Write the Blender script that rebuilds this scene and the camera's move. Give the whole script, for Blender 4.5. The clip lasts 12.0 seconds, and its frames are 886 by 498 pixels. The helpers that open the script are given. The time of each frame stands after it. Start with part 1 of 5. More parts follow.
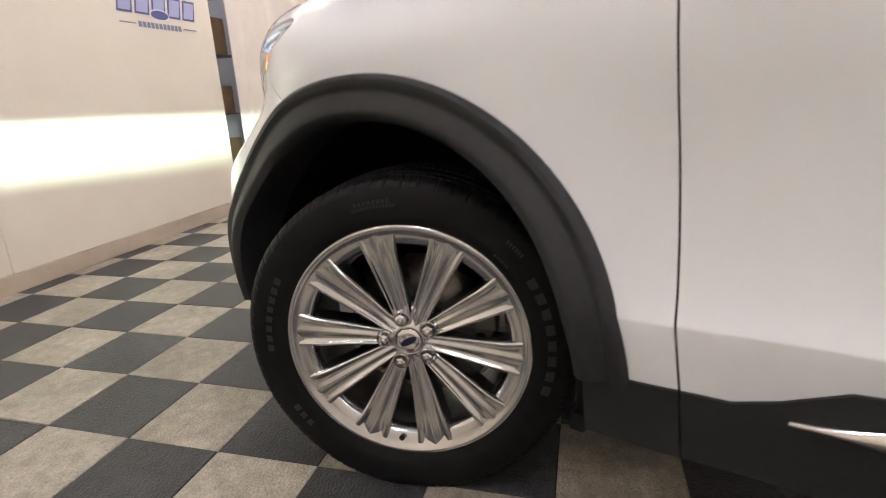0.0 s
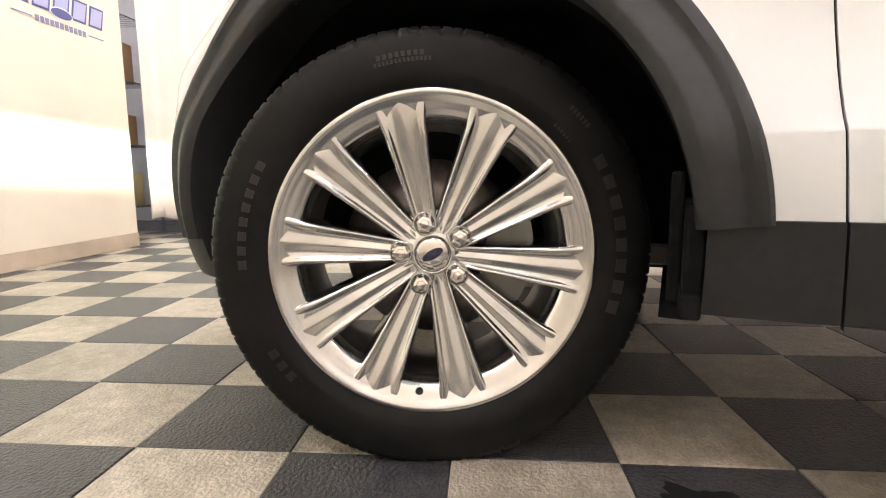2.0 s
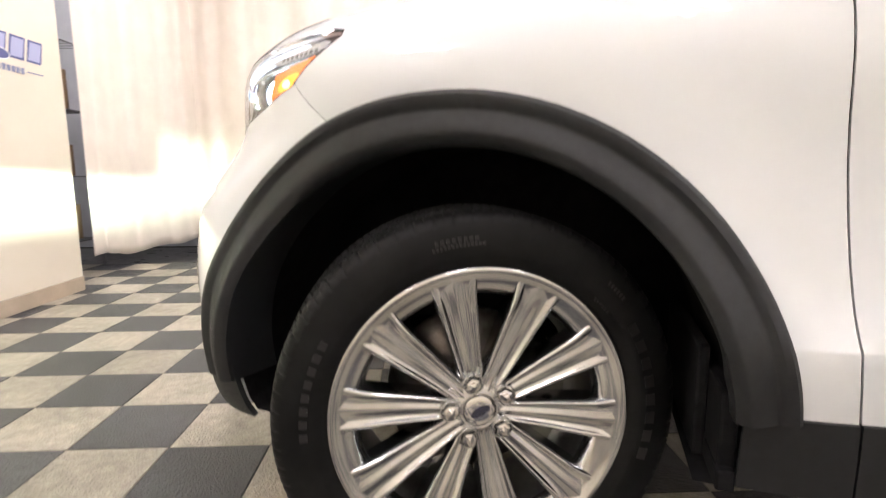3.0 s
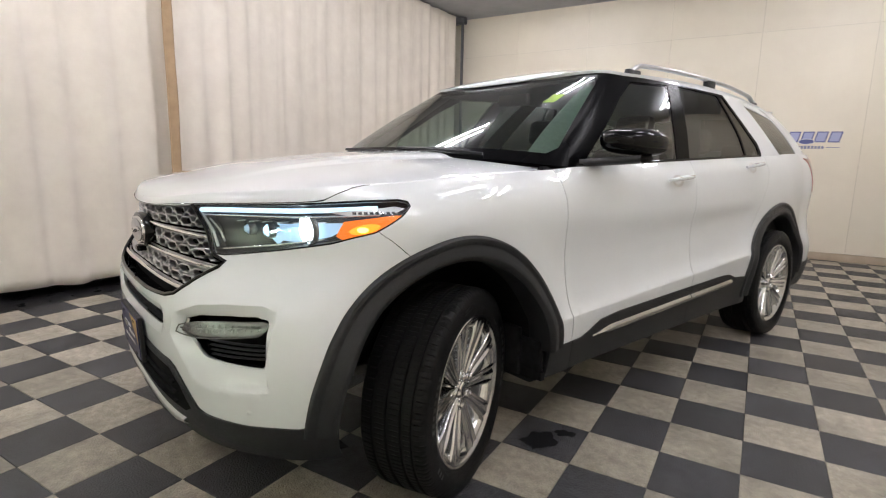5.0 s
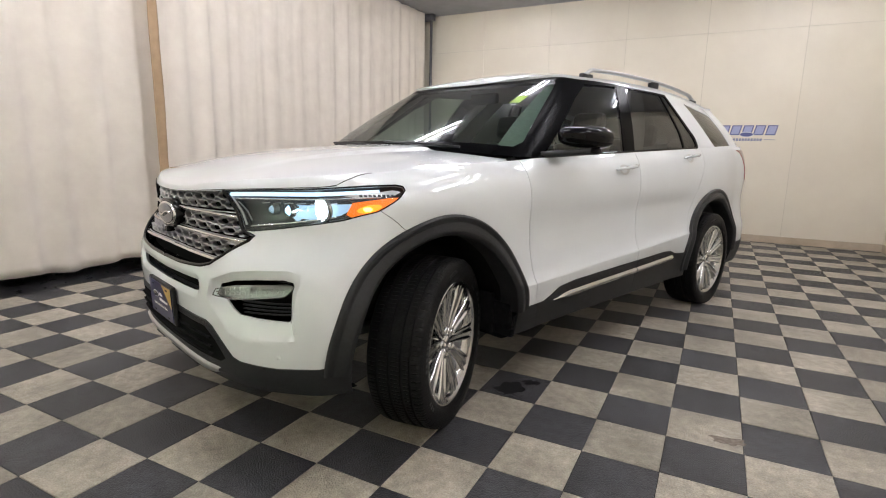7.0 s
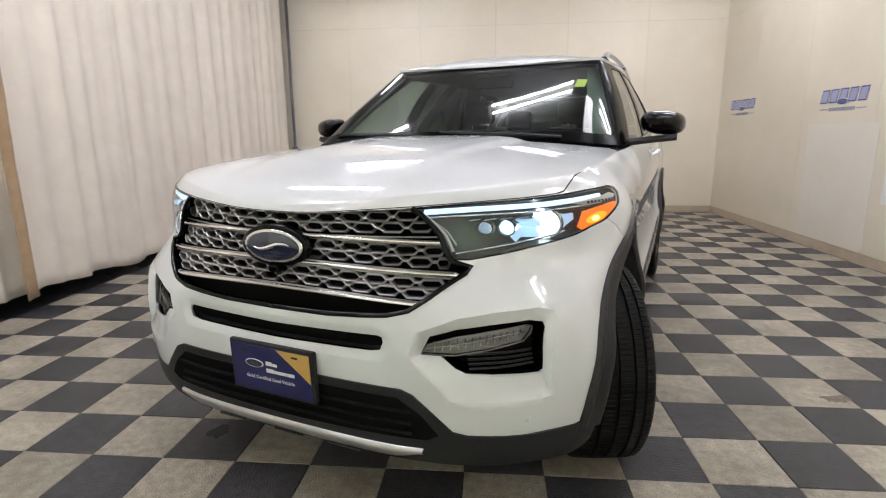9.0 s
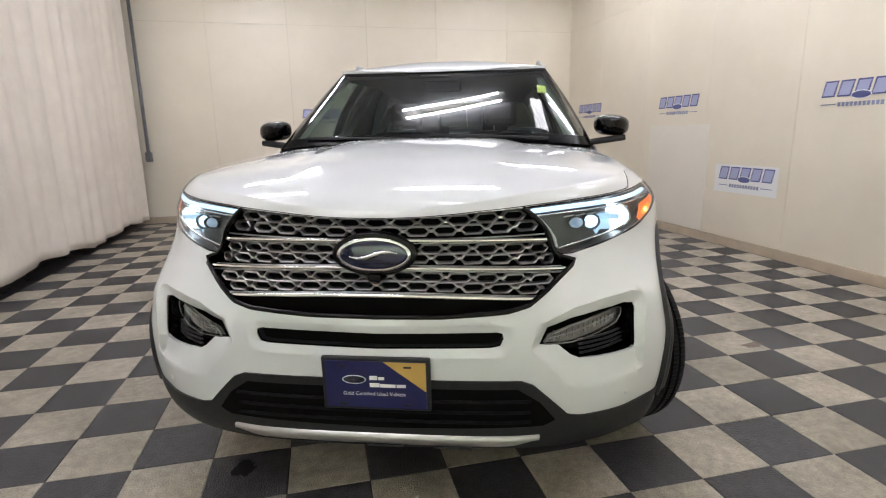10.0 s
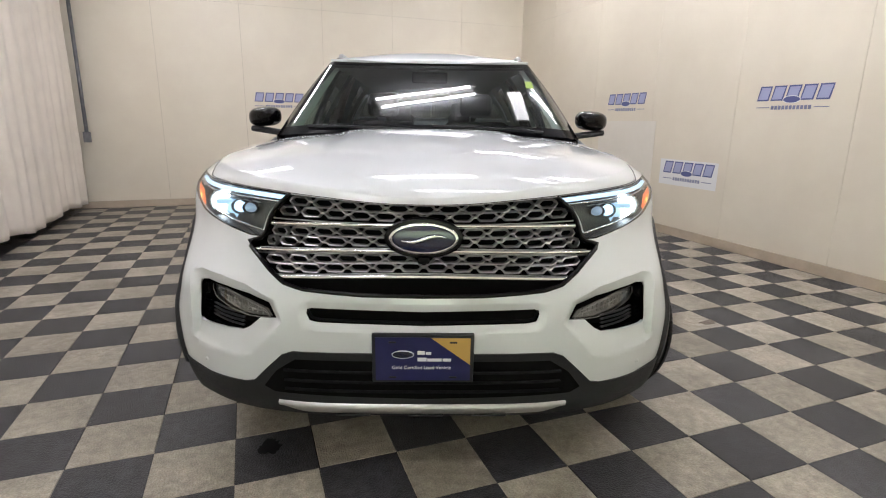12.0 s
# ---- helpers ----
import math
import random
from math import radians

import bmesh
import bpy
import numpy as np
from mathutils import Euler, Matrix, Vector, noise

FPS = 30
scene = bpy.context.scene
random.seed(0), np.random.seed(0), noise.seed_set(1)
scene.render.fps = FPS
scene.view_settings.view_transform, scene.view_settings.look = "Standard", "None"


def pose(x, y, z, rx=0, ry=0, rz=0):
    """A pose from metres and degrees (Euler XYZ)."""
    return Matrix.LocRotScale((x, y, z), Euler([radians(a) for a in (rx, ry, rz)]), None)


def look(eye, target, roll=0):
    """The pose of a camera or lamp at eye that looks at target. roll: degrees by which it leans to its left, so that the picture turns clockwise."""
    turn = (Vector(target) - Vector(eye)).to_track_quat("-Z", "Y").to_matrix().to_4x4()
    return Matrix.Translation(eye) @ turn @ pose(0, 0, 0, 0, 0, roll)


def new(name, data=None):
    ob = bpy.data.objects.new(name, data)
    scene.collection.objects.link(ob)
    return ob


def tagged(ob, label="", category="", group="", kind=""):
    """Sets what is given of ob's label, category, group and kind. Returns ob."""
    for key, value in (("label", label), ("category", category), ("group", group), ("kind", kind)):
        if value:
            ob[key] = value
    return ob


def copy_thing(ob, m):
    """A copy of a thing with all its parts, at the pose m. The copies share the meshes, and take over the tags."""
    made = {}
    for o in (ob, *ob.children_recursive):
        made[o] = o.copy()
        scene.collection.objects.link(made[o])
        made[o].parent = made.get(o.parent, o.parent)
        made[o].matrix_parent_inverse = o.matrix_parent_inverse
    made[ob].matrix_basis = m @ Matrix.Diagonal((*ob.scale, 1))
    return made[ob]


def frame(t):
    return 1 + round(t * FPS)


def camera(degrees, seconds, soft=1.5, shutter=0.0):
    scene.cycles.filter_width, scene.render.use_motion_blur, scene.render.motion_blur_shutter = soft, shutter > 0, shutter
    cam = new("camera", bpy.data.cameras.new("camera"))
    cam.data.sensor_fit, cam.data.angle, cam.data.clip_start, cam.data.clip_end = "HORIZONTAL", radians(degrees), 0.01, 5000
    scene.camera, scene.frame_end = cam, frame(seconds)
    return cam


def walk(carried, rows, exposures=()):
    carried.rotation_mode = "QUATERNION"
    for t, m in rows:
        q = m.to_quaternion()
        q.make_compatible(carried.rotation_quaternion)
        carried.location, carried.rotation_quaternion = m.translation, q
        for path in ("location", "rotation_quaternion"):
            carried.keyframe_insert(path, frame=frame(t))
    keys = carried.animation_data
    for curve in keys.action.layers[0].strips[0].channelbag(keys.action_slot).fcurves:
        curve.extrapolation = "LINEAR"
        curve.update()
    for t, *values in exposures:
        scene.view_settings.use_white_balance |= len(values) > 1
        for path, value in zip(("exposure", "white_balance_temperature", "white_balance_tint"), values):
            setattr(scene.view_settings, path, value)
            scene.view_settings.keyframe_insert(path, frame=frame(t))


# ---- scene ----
cam = camera(80.4, 12.0, soft=1.1, shutter=0.25)
PATH = [
    (0, (2.851, 0.649, 0.927), (1.005, 0.142, 0.349), -2.7),
    (0.5, (2.73, 0.453, 0.64), (0.816, 0.092, 0.184), -1.8),
    (1, (2.724, 0.382, 0.529), (0.765, 0.154, 0.197), -1.0),
    (1.5, (2.73, 0.351, 0.515), (0.755, 0.186, 0.245), -0.5),
    (2, (2.733, 0.357, 0.514), (0.758, 0.212, 0.238), -0.3),
    (2.5, (2.743, 0.346, 0.533), (0.766, 0.239, 0.251), -0.0),
    (2.8, (2.748, 0.253, 0.693), (0.77, 0.225, 0.397), 0.3),
    (3, (2.753, 0.157, 0.828), (0.777, 0.25, 0.537), -0.2),
    (3.2, (2.713, 0.05, 0.945), (0.756, 0.317, 0.63), -1.5),
    (4.8, (2.678, -1.221, 1.245), (1.61, 0.436, 0.911), 1.6),
    (5, (2.69, -1.368, 1.232), (1.678, 0.323, 0.889), 1.2),
    (5.5, (2.732, -1.598, 1.239), (1.825, 0.145, 0.863), 0.9),
    (6, (2.82, -1.723, 1.248), (1.924, 0.023, 0.861), 0.7),
    (6.5, (2.837, -1.766, 1.237), (1.944, -0.017, 0.861), 0.9),
    (7, (2.828, -1.768, 1.236), (1.928, -0.021, 0.865), 1.1),
    (7.5, (2.642, -1.763, 1.229), (1.771, -0.004, 0.843), 0.4),
    (7.7, (2.44, -1.791, 1.237), (1.619, -0.008, 0.853), -0.2),
    (9.3, (1.069, -1.785, 1.264), (1.084, 0.168, 0.836), -1.5),
    (9.5, (0.903, -1.756, 1.26), (1.048, 0.191, 0.829), -2.4),
    (10, (0.497, -1.783, 1.281), (0.938, 0.12, 0.854), -1.0),
    (10.5, (0.189, -1.816, 1.316), (0.813, 0.029, 0.863), 0.6),
    (11, (0.112, -1.788, 1.311), (0.785, 0.033, 0.831), 0.7),
    (11.5, (0.101, -1.777, 1.306), (0.784, 0.038, 0.816), 0.7),
    (12, (0.124, -1.815, 1.3), (0.802, 0.007, 0.829), 0.8),
]
walk(cam, [(t, look(eye, target, roll)) for t, eye, target, roll in PATH], exposures=[(0, 0.23, 6760, 18), (0.5, 0.64, 6760, 17), (1.0, 0.98, 6860, 17), (2.5, 1.03, 7060, 18), (3.2, 0.76, 6700, 16), (4.8, 0.12, 6470, 12), (7.7, 0.14, 6470, 12), (9.3, 0.13, 6440, 12), (12, 0.10, 6470, 12)])

# ---- light and exposure ----
scene.view_settings.exposure = 0.0
world = bpy.data.worlds.new("world")
scene.world = world
world.use_nodes = True
world.node_tree.nodes["Background"].inputs[0].default_value = (0.9, 0.95, 1.0, 1)
world.node_tree.nodes["Background"].inputs[1].default_value = 0.02
TUBE_STRENGTH = 35.5
LOW_BEAM_WATTS = 560.0

TILE = 0.3048
EAST, NORTH, SOUTH, WEST, CEILING = 4.9, 7.1, -2.25, -3.3, 3.6
CAR = pose(0.928, 0.577, 0, 0, 0, -19.2)  # middle of the front axle on the floor; local x to its left side, y to its rear


# ---- materials ----
def principled(name, colour, rough=0.5, metal=0.0, **more):
    m = bpy.data.materials.new(name)
    m.use_nodes = True
    b = m.node_tree.nodes["Principled BSDF"]
    b.inputs["Base Color"].default_value = (*colour, 1)
    b.inputs["Roughness"].default_value = rough
    b.inputs["Metallic"].default_value = metal
    for key, value in more.items():
        b.inputs[key.replace("_", " ")].default_value = value
    return m


def node(m, kind, **values):
    n = m.node_tree.nodes.new(kind)
    for key, value in values.items():
        if key in n.inputs:
            n.inputs[key].default_value = value
    return n


def link(m, a, out, b, into):
    m.node_tree.links.new(a.outputs[out], b.inputs[into])


def mottled(m, colours, scale=20.0, rough=None, bump=0.0, bump_scale=200.0, tint=0.0, stain=0.0, place=False, grain=0.0, grain_scale=130.0, relief=0.004):
    """Two scales of noise for colour and roughness, fine bump, and a tint for each object."""
    b = m.node_tree.nodes["Principled BSDF"]
    co = node(m, "ShaderNodeNewGeometry" if place else "ShaderNodeTexCoord")
    src = "Position" if place else "Object"
    n1 = node(m, "ShaderNodeTexNoise", Scale=scale, Detail=6.0, Roughness=0.62)
    link(m, co, src, n1, "Vector")
    ramp = node(m, "ShaderNodeValToRGB")
    ramp.color_ramp.elements[0].position, ramp.color_ramp.elements[1].position = 0.35, 0.68
    ramp.color_ramp.elements[0].color = (*colours[0], 1)
    ramp.color_ramp.elements[1].color = (*colours[1], 1)
    link(m, n1, "Fac", ramp, "Fac")
    last = ramp
    if stain:
        n3 = node(m, "ShaderNodeTexNoise", Scale=scale * 0.12, Detail=5.0, Roughness=0.7)
        link(m, co, src, n3, "Vector")
        r3 = node(m, "ShaderNodeValToRGB")
        r3.color_ramp.elements[0].position, r3.color_ramp.elements[1].position = 0.3, 0.62
        r3.color_ramp.elements[0].color = (1 - stain, 1 - stain, 1 - stain * 1.05, 1)
        r3.color_ramp.elements[1].color = (1, 1, 1, 1)
        link(m, n3, "Fac", r3, "Fac")
        mul = node(m, "ShaderNodeMixRGB")
        mul.blend_type = "MULTIPLY"
        mul.inputs["Fac"].default_value = 1.0
        link(m, last, "Color", mul, "Color1")
        link(m, r3, "Color", mul, "Color2")
        last = mul
    if grain:
        n4 = node(m, "ShaderNodeTexNoise", Scale=grain_scale, Detail=3.0, Roughness=0.7)
        link(m, co, src, n4, "Vector")
        r4 = node(m, "ShaderNodeMapRange")
        r4.inputs["From Min"].default_value, r4.inputs["From Max"].default_value = 0.3, 0.7
        r4.inputs["To Min"].default_value, r4.inputs["To Max"].default_value = 1 - grain, 1 + grain
        link(m, n4, "Fac", r4, "Value")
        mul = node(m, "ShaderNodeMixRGB")
        mul.blend_type = "MULTIPLY"
        mul.inputs["Fac"].default_value = 1.0
        link(m, last, "Color", mul, "Color1")
        link(m, r4, "Result", mul, "Color2")
        last = mul
    if tint:
        info = node(m, "ShaderNodeObjectInfo")
        ma = node(m, "ShaderNodeMath")
        ma.operation = "MULTIPLY_ADD"
        ma.inputs[1].default_value, ma.inputs[2].default_value = 2 * tint, 1 - tint
        link(m, info, "Random", ma, 0)
        mul = node(m, "ShaderNodeMixRGB")
        mul.blend_type = "MULTIPLY"
        mul.inputs["Fac"].default_value = 1.0
        link(m, last, "Color", mul, "Color1")
        link(m, ma, "Value", mul, "Color2")
        last = mul
    link(m, last, "Color", b, "Base Color")
    if rough:
        rr = node(m, "ShaderNodeMapRange")
        rr.inputs["To Min"].default_value, rr.inputs["To Max"].default_value = rough
        link(m, n1, "Fac", rr, "Value")
        link(m, rr, "Result", b, "Roughness")
    if bump:
        n2 = node(m, "ShaderNodeTexNoise", Scale=bump_scale, Detail=4.0)
        link(m, co, src, n2, "Vector")
        bu = node(m, "ShaderNodeBump", Strength=bump, Distance=relief)
        link(m, n2, "Fac", bu, "Height")
        link(m, bu, "Normal", b, "Normal")
    return m


def glow(name, colour, strength):
    m = principled(name, tuple(0.35 * c for c in colour), 0.4)
    b = m.node_tree.nodes["Principled BSDF"]
    b.inputs["Emission Color"].default_value = (*colour, 1)
    b.inputs["Emission Strength"].default_value = strength
    return m


def thin_glass(name, tint, gloss=0.02):
    """Thin pane: clear tint with a mirror coat that grows towards grazing view."""
    m = bpy.data.materials.new(name)
    m.use_nodes = True
    nt = m.node_tree
    nt.nodes.remove(nt.nodes["Principled BSDF"])
    out = nt.nodes["Material Output"]
    clear = node(m, "ShaderNodeBsdfTransparent")
    clear.inputs["Color"].default_value = (*tint, 1)
    mirror = node(m, "ShaderNodeBsdfGlossy", Roughness=gloss)
    weight = node(m, "ShaderNodeLayerWeight", Blend=0.5)
    power_of = node(m, "ShaderNodeMath")
    power_of.operation = "POWER"
    power_of.inputs[1].default_value = 4.0
    scale = node(m, "ShaderNodeMath")
    scale.operation = "MULTIPLY_ADD"
    scale.inputs[1].default_value, scale.inputs[2].default_value = 0.9, 0.042
    link(m, weight, "Facing", power_of, 0)
    link(m, power_of, 0, scale, 0)
    mix = node(m, "ShaderNodeMixShader")
    link(m, scale, 0, mix, "Fac")
    link(m, clear, 0, mix, 1)
    link(m, mirror, 0, mix, 2)
    link(m, mix, 0, out, "Surface")
    return m


WHITE = mottled(principled("pearl_white_paint", (0.8, 0.8, 0.8), 0.55, 0.0, Specular_IOR_Level=0.12, Coat_Weight=1.0, Coat_Roughness=0.012, Coat_IOR=1.58), ((0.675, 0.705, 0.725), (0.695, 0.725, 0.745)), 3.0)
BLACK_PLASTIC = mottled(principled("textured_black_plastic", (0.025, 0.026, 0.028), 0.55, Specular_IOR_Level=0.42), ((0.0100, 0.0108, 0.0126), (0.0165, 0.0176, 0.0200)), 60, (0.40, 0.56), 0.25, 900)
GLOSS_BLACK = principled("gloss_black", (0.002, 0.002, 0.0025), 0.05, Specular_IOR_Level=0.22)
PILLAR_BLACK = principled("pillar_black", (0.002, 0.002, 0.0025), 0.22, Specular_IOR_Level=0.03)
DARK = principled("dark_recess", (0.004, 0.004, 0.004), 0.8, Specular_IOR_Level=0.08)
LINER = mottled(principled("wheel_well_liner", (0.01, 0.01, 0.011), 0.9, Specular_IOR_Level=0.1), ((0.007, 0.007, 0.008), (0.014, 0.014, 0.015)), 30)
CHROME = principled("chrome", (0.72, 0.71, 0.69), 0.09, 1.0)
SATIN = mottled(principled("satin_silver", (0.5, 0.5, 0.5), 0.32, 0.9), ((0.47, 0.47, 0.47), (0.53, 0.53, 0.53)), 30)
ALLOY = mottled(principled("polished_alloy", (0.85, 0.83, 0.79), 0.16, 1.0), ((0.56, 0.570, 0.572), (0.665, 0.675, 0.677)), 8.0, (0.10, 0.22))
ALLOY_DARK = mottled(principled("alloy_barrel", (0.35, 0.35, 0.35), 0.35, 1.0), ((0.25, 0.25, 0.25), (0.42, 0.42, 0.41)), 12.0)
RUBBER = mottled(principled("tyre_rubber", (0.012, 0.012, 0.012), 0.5, Specular_IOR_Level=0.15), ((0.0045, 0.0046, 0.0049), (0.0088, 0.0089, 0.0092)), 22, (0.42, 0.6), 0.2, 500)
RUBBER_MARK = principled("moulded_rubber_mark", (0.009, 0.009, 0.009), 0.38)
LAMP_DARK = mottled(principled("dark_lamp_housing", (0.03, 0.031, 0.034), 0.38), ((0.026, 0.027, 0.030), (0.036, 0.037, 0.040)), 40)
LAMP_GREY = principled("lamp_reflector_grey", (0.30, 0.30, 0.29), 0.25, 0.7)
STEEL = mottled(principled("brake_steel", (0.35, 0.33, 0.31), 0.4, 1.0), ((0.22, 0.19, 0.17), (0.42, 0.40, 0.38)), 30)
CALIPER = principled("cast_caliper", (0.42, 0.42, 0.40), 0.5, 0.6)
WINDSHIELD = thin_glass("windshield_glass", (0.36, 0.45, 0.415))
SIDE_GLASS = thin_glass("front_side_glass", (0.68, 0.75, 0.72))
PRIVACY_GLASS = thin_glass("privacy_glass", (0.10, 0.11, 0.105))
LENS = thin_glass("lamp_lens", (0.93, 0.95, 0.96))
AMBER = glow("amber_lamp", (1.0, 0.19, 0.008), 0.95)
AMBER_WARM = glow("amber_reflector_glow", (1.0, 0.34, 0.02), 1.5)
AMBER_HOT = glow("amber_bulb_glow", (1.0, 0.55, 0.12), 4.5)
UNDERSIDE = mottled(principled("grey_underbody", (0.2, 0.2, 0.2), 0.7), ((0.14, 0.14, 0.14), (0.24, 0.235, 0.23)), 6)
BRIGHT = principled("bright_satin_chrome", (0.49, 0.49, 0.49), 0.36, 1.0)
RED_LENS = principled("red_lamp_lens", (0.35, 0.01, 0.012), 0.12, Coat_Weight=1.0)
DRL = glow("daytime_strip", (0.58, 0.81, 1.0), 1.35)
BEAM = glow("projector_glow", (0.80, 0.92, 1.0), 9.0)
BEAM_SOFT = glow("lamp_element_glow", (0.56, 0.79, 1.0), 1.7)
BEAM_DIM = glow("dim_element_glow", (0.56, 0.77, 1.0), 0.30)
# haze round the low beam as glowing colour; its shields wear it too
BEAM_HAZE = glow("beam_haze_glow", (0.48, 0.74, 1.0), 0.62)
INTERIOR_DARK = mottled(principled("interior_trim", (0.02, 0.02, 0.021), 0.7, Specular_IOR_Level=0.2), ((0.015, 0.015, 0.016), (0.028, 0.028, 0.029)), 15)
INTERIOR_LIGHT = mottled(principled("light_headliner", (0.50, 0.50, 0.46), 0.9), ((0.45, 0.45, 0.42), (0.53, 0.53, 0.49)), 40)
SEAT = mottled(principled("seat_leather", (0.06, 0.058, 0.055), 0.5), ((0.045, 0.044, 0.042), (0.075, 0.072, 0.068)), 25)
NAVY = mottled(principled("navy_card", (0.012, 0.013, 0.085), 0.35), ((0.010, 0.011, 0.075), (0.015, 0.016, 0.095)), 10)
GOLD = principled("gold_card", (0.52, 0.33, 0.09), 0.4)
PRINT_WHITE = principled("white_print", (0.8, 0.8, 0.8), 0.5)
LOGO_BLUE = principled("logo_blue", (0.085, 0.10, 0.26), 0.5)
LOGO_PALE = principled("logo_pale_blue", (0.38, 0.40, 0.60), 0.5)
LOGO_GREY = principled("logo_grey", (0.22, 0.24, 0.36), 0.5)
BADGE_BLUE = principled("badge_blue", (0.005, 0.010, 0.045), 0.12, Coat_Weight=1.0)
STICKER = principled("green_sticker", (0.24, 0.36, 0.05), 0.6)
WALL = mottled(principled("cream_panel", (0.74, 0.68, 0.57), 0.42), ((0.755, 0.69, 0.572), (0.80, 0.74, 0.618)), 1.6, (0.36, 0.5), 0.05, 60, 0.015, 0.06)
PATCH = mottled(principled("pale_patch_panel", (0.78, 0.74, 0.66), 0.4), ((0.76, 0.72, 0.64), (0.80, 0.76, 0.68)), 2)
JOINT = principled("panel_joint", (0.45, 0.40, 0.31), 0.7)
BASEBOARD = mottled(principled("tan_baseboard", (0.55, 0.45, 0.34), 0.5), ((0.50, 0.41, 0.31), (0.58, 0.48, 0.37)), 6, stain=0.2)
CEIL = mottled(principled("grey_ceiling", (0.42, 0.43, 0.45), 0.8), ((0.38, 0.39, 0.41), (0.45, 0.46, 0.48)), 3)
FABRIC = mottled(principled("cream_canvas", (0.70, 0.63, 0.54), 0.85, Sheen_Weight=0.2), ((0.78, 0.71, 0.63), (0.84, 0.775, 0.69)), 5, None, 0.15, 350, 0, 0.08)
TAN_FABRIC = mottled(principled("tan_canvas_edge", (0.42, 0.29, 0.17), 0.85), ((0.38, 0.26, 0.15), (0.46, 0.32, 0.19)), 9)
POLE = mottled(principled("grey_steel_pole", (0.17, 0.17, 0.18), 0.45, 0.6), ((0.13, 0.13, 0.14), (0.2, 0.2, 0.21)), 20)
DARK_TILE = mottled(principled("dark_vinyl_tile", (0.05, 0.05, 0.055), 0.5), ((0.022, 0.022, 0.026), (0.066, 0.066, 0.076)), 22, (0.30, 0.56), 1.0, 130, 0.16, 0.50, True, 0.36, relief=0.007)
LIGHT_TILE = mottled(principled("beige_vinyl_tile", (0.36, 0.31, 0.24), 0.5), ((0.32, 0.285, 0.230), (0.485, 0.440, 0.360)), 24, (0.30, 0.54), 1.0, 130, 0.12, 0.42, True, 0.26, relief=0.007)
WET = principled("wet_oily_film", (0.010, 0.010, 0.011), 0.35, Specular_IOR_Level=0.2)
SCUFF = mottled(principled("brown_scuff", (0.15, 0.12, 0.09), 0.6), ((0.11, 0.09, 0.07), (0.24, 0.20, 0.16)), 60)
WATER = principled("water_drop", (0.86, 0.88, 0.90), 0.03, Coat_Weight=1.0)
GROUT = principled("dirty_tile_joint", (0.02, 0.018, 0.015), 0.8)
# dark shiny floor, with the shadow below the curtain put into its black
SHADED_FLOOR = mottled(principled("shaded_floor_edge", (0.015, 0.015, 0.016), 0.3), ((0.010, 0.010, 0.011), (0.03, 0.03, 0.032)), 7, (0.12, 0.5))
TUBE = glow("fluorescent_tube", (0.99, 0.98, 1.02), TUBE_STRENGTH)
PANEL_GLOW = glow("light_panel_diffuser", (0.99, 0.98, 1.02), 9.0)
FIXTURE_WHITE = principled("white_enamel", (0.75, 0.75, 0.73), 0.4)
BOARD = mottled(principled("brown_cardboard", (0.28, 0.18, 0.10), 0.9), ((0.24, 0.155, 0.085), (0.32, 0.21, 0.12)), 8)


# ---- helpers for meshes ----
def part(name, bm, material, parent=None, label="", smooth=False, m=None):
    """Links a bmesh as one mesh object under a thing, or as a thing of its own."""
    me = bpy.data.meshes.new(name)
    bm.normal_update()
    bm.to_mesh(me)
    bm.free()
    me.materials.append(material)
    if smooth:
        me.shade_smooth()
    ob = new(name, me)
    ob.parent = parent
    if m is not None:
        ob.matrix_local = m
    if label:
        ob["label"] = label
    return ob


def thing(name, m, label, category, group="", kind=""):
    ob = new(name)
    ob.empty_display_size = 0.1
    ob.matrix_world = m
    return tagged(ob, label, category, group, kind)


def box(x0, x1, y0, y1, z0, z1, bevel=0.0, bm=None):
    bm = bm or bmesh.new()
    vs = [bm.verts.new((x, y, z)) for x in (x0, x1) for y in (y0, y1) for z in (z0, z1)]
    for f in ((0, 1, 3, 2), (4, 6, 7, 5), (0, 4, 5, 1), (2, 3, 7, 6), (0, 2, 6, 4), (1, 5, 7, 3)):
        bm.faces.new([vs[i] for i in f])
    if bevel:
        es = {e for v in vs for e in v.link_edges}
        bmesh.ops.bevel(bm, geom=list(es), offset=bevel, segments=2, profile=0.5, affect="EDGES")
    return bm


def grid(rows, closed=False, bm=None, flip=False):
    """Quads between rows of points."""
    bm = bm or bmesh.new()
    vs = [[bm.verts.new(p) for p in row] for row in rows]
    for a, b in zip(vs, vs[1:]):
        n = len(a)
        for i in range(n if closed else n - 1):
            j = (i + 1) % n
            q = (a[i], a[j], b[j], b[i])
            bm.faces.new(q[::-1] if flip else q)
    return bm


def revolve(profile, segs, bm=None, axis="x"):
    """Turns (along, radius) points round the x axis."""
    rows = []
    for k in range(segs):
        a = 2 * math.pi * k / segs
        rows.append([(p, r * math.cos(a), r * math.sin(a)) for p, r in profile])
    rows.append(rows[0])
    out = grid(rows, bm=bm)
    bmesh.ops.remove_doubles(out, verts=out.verts, dist=1e-6)
    return out


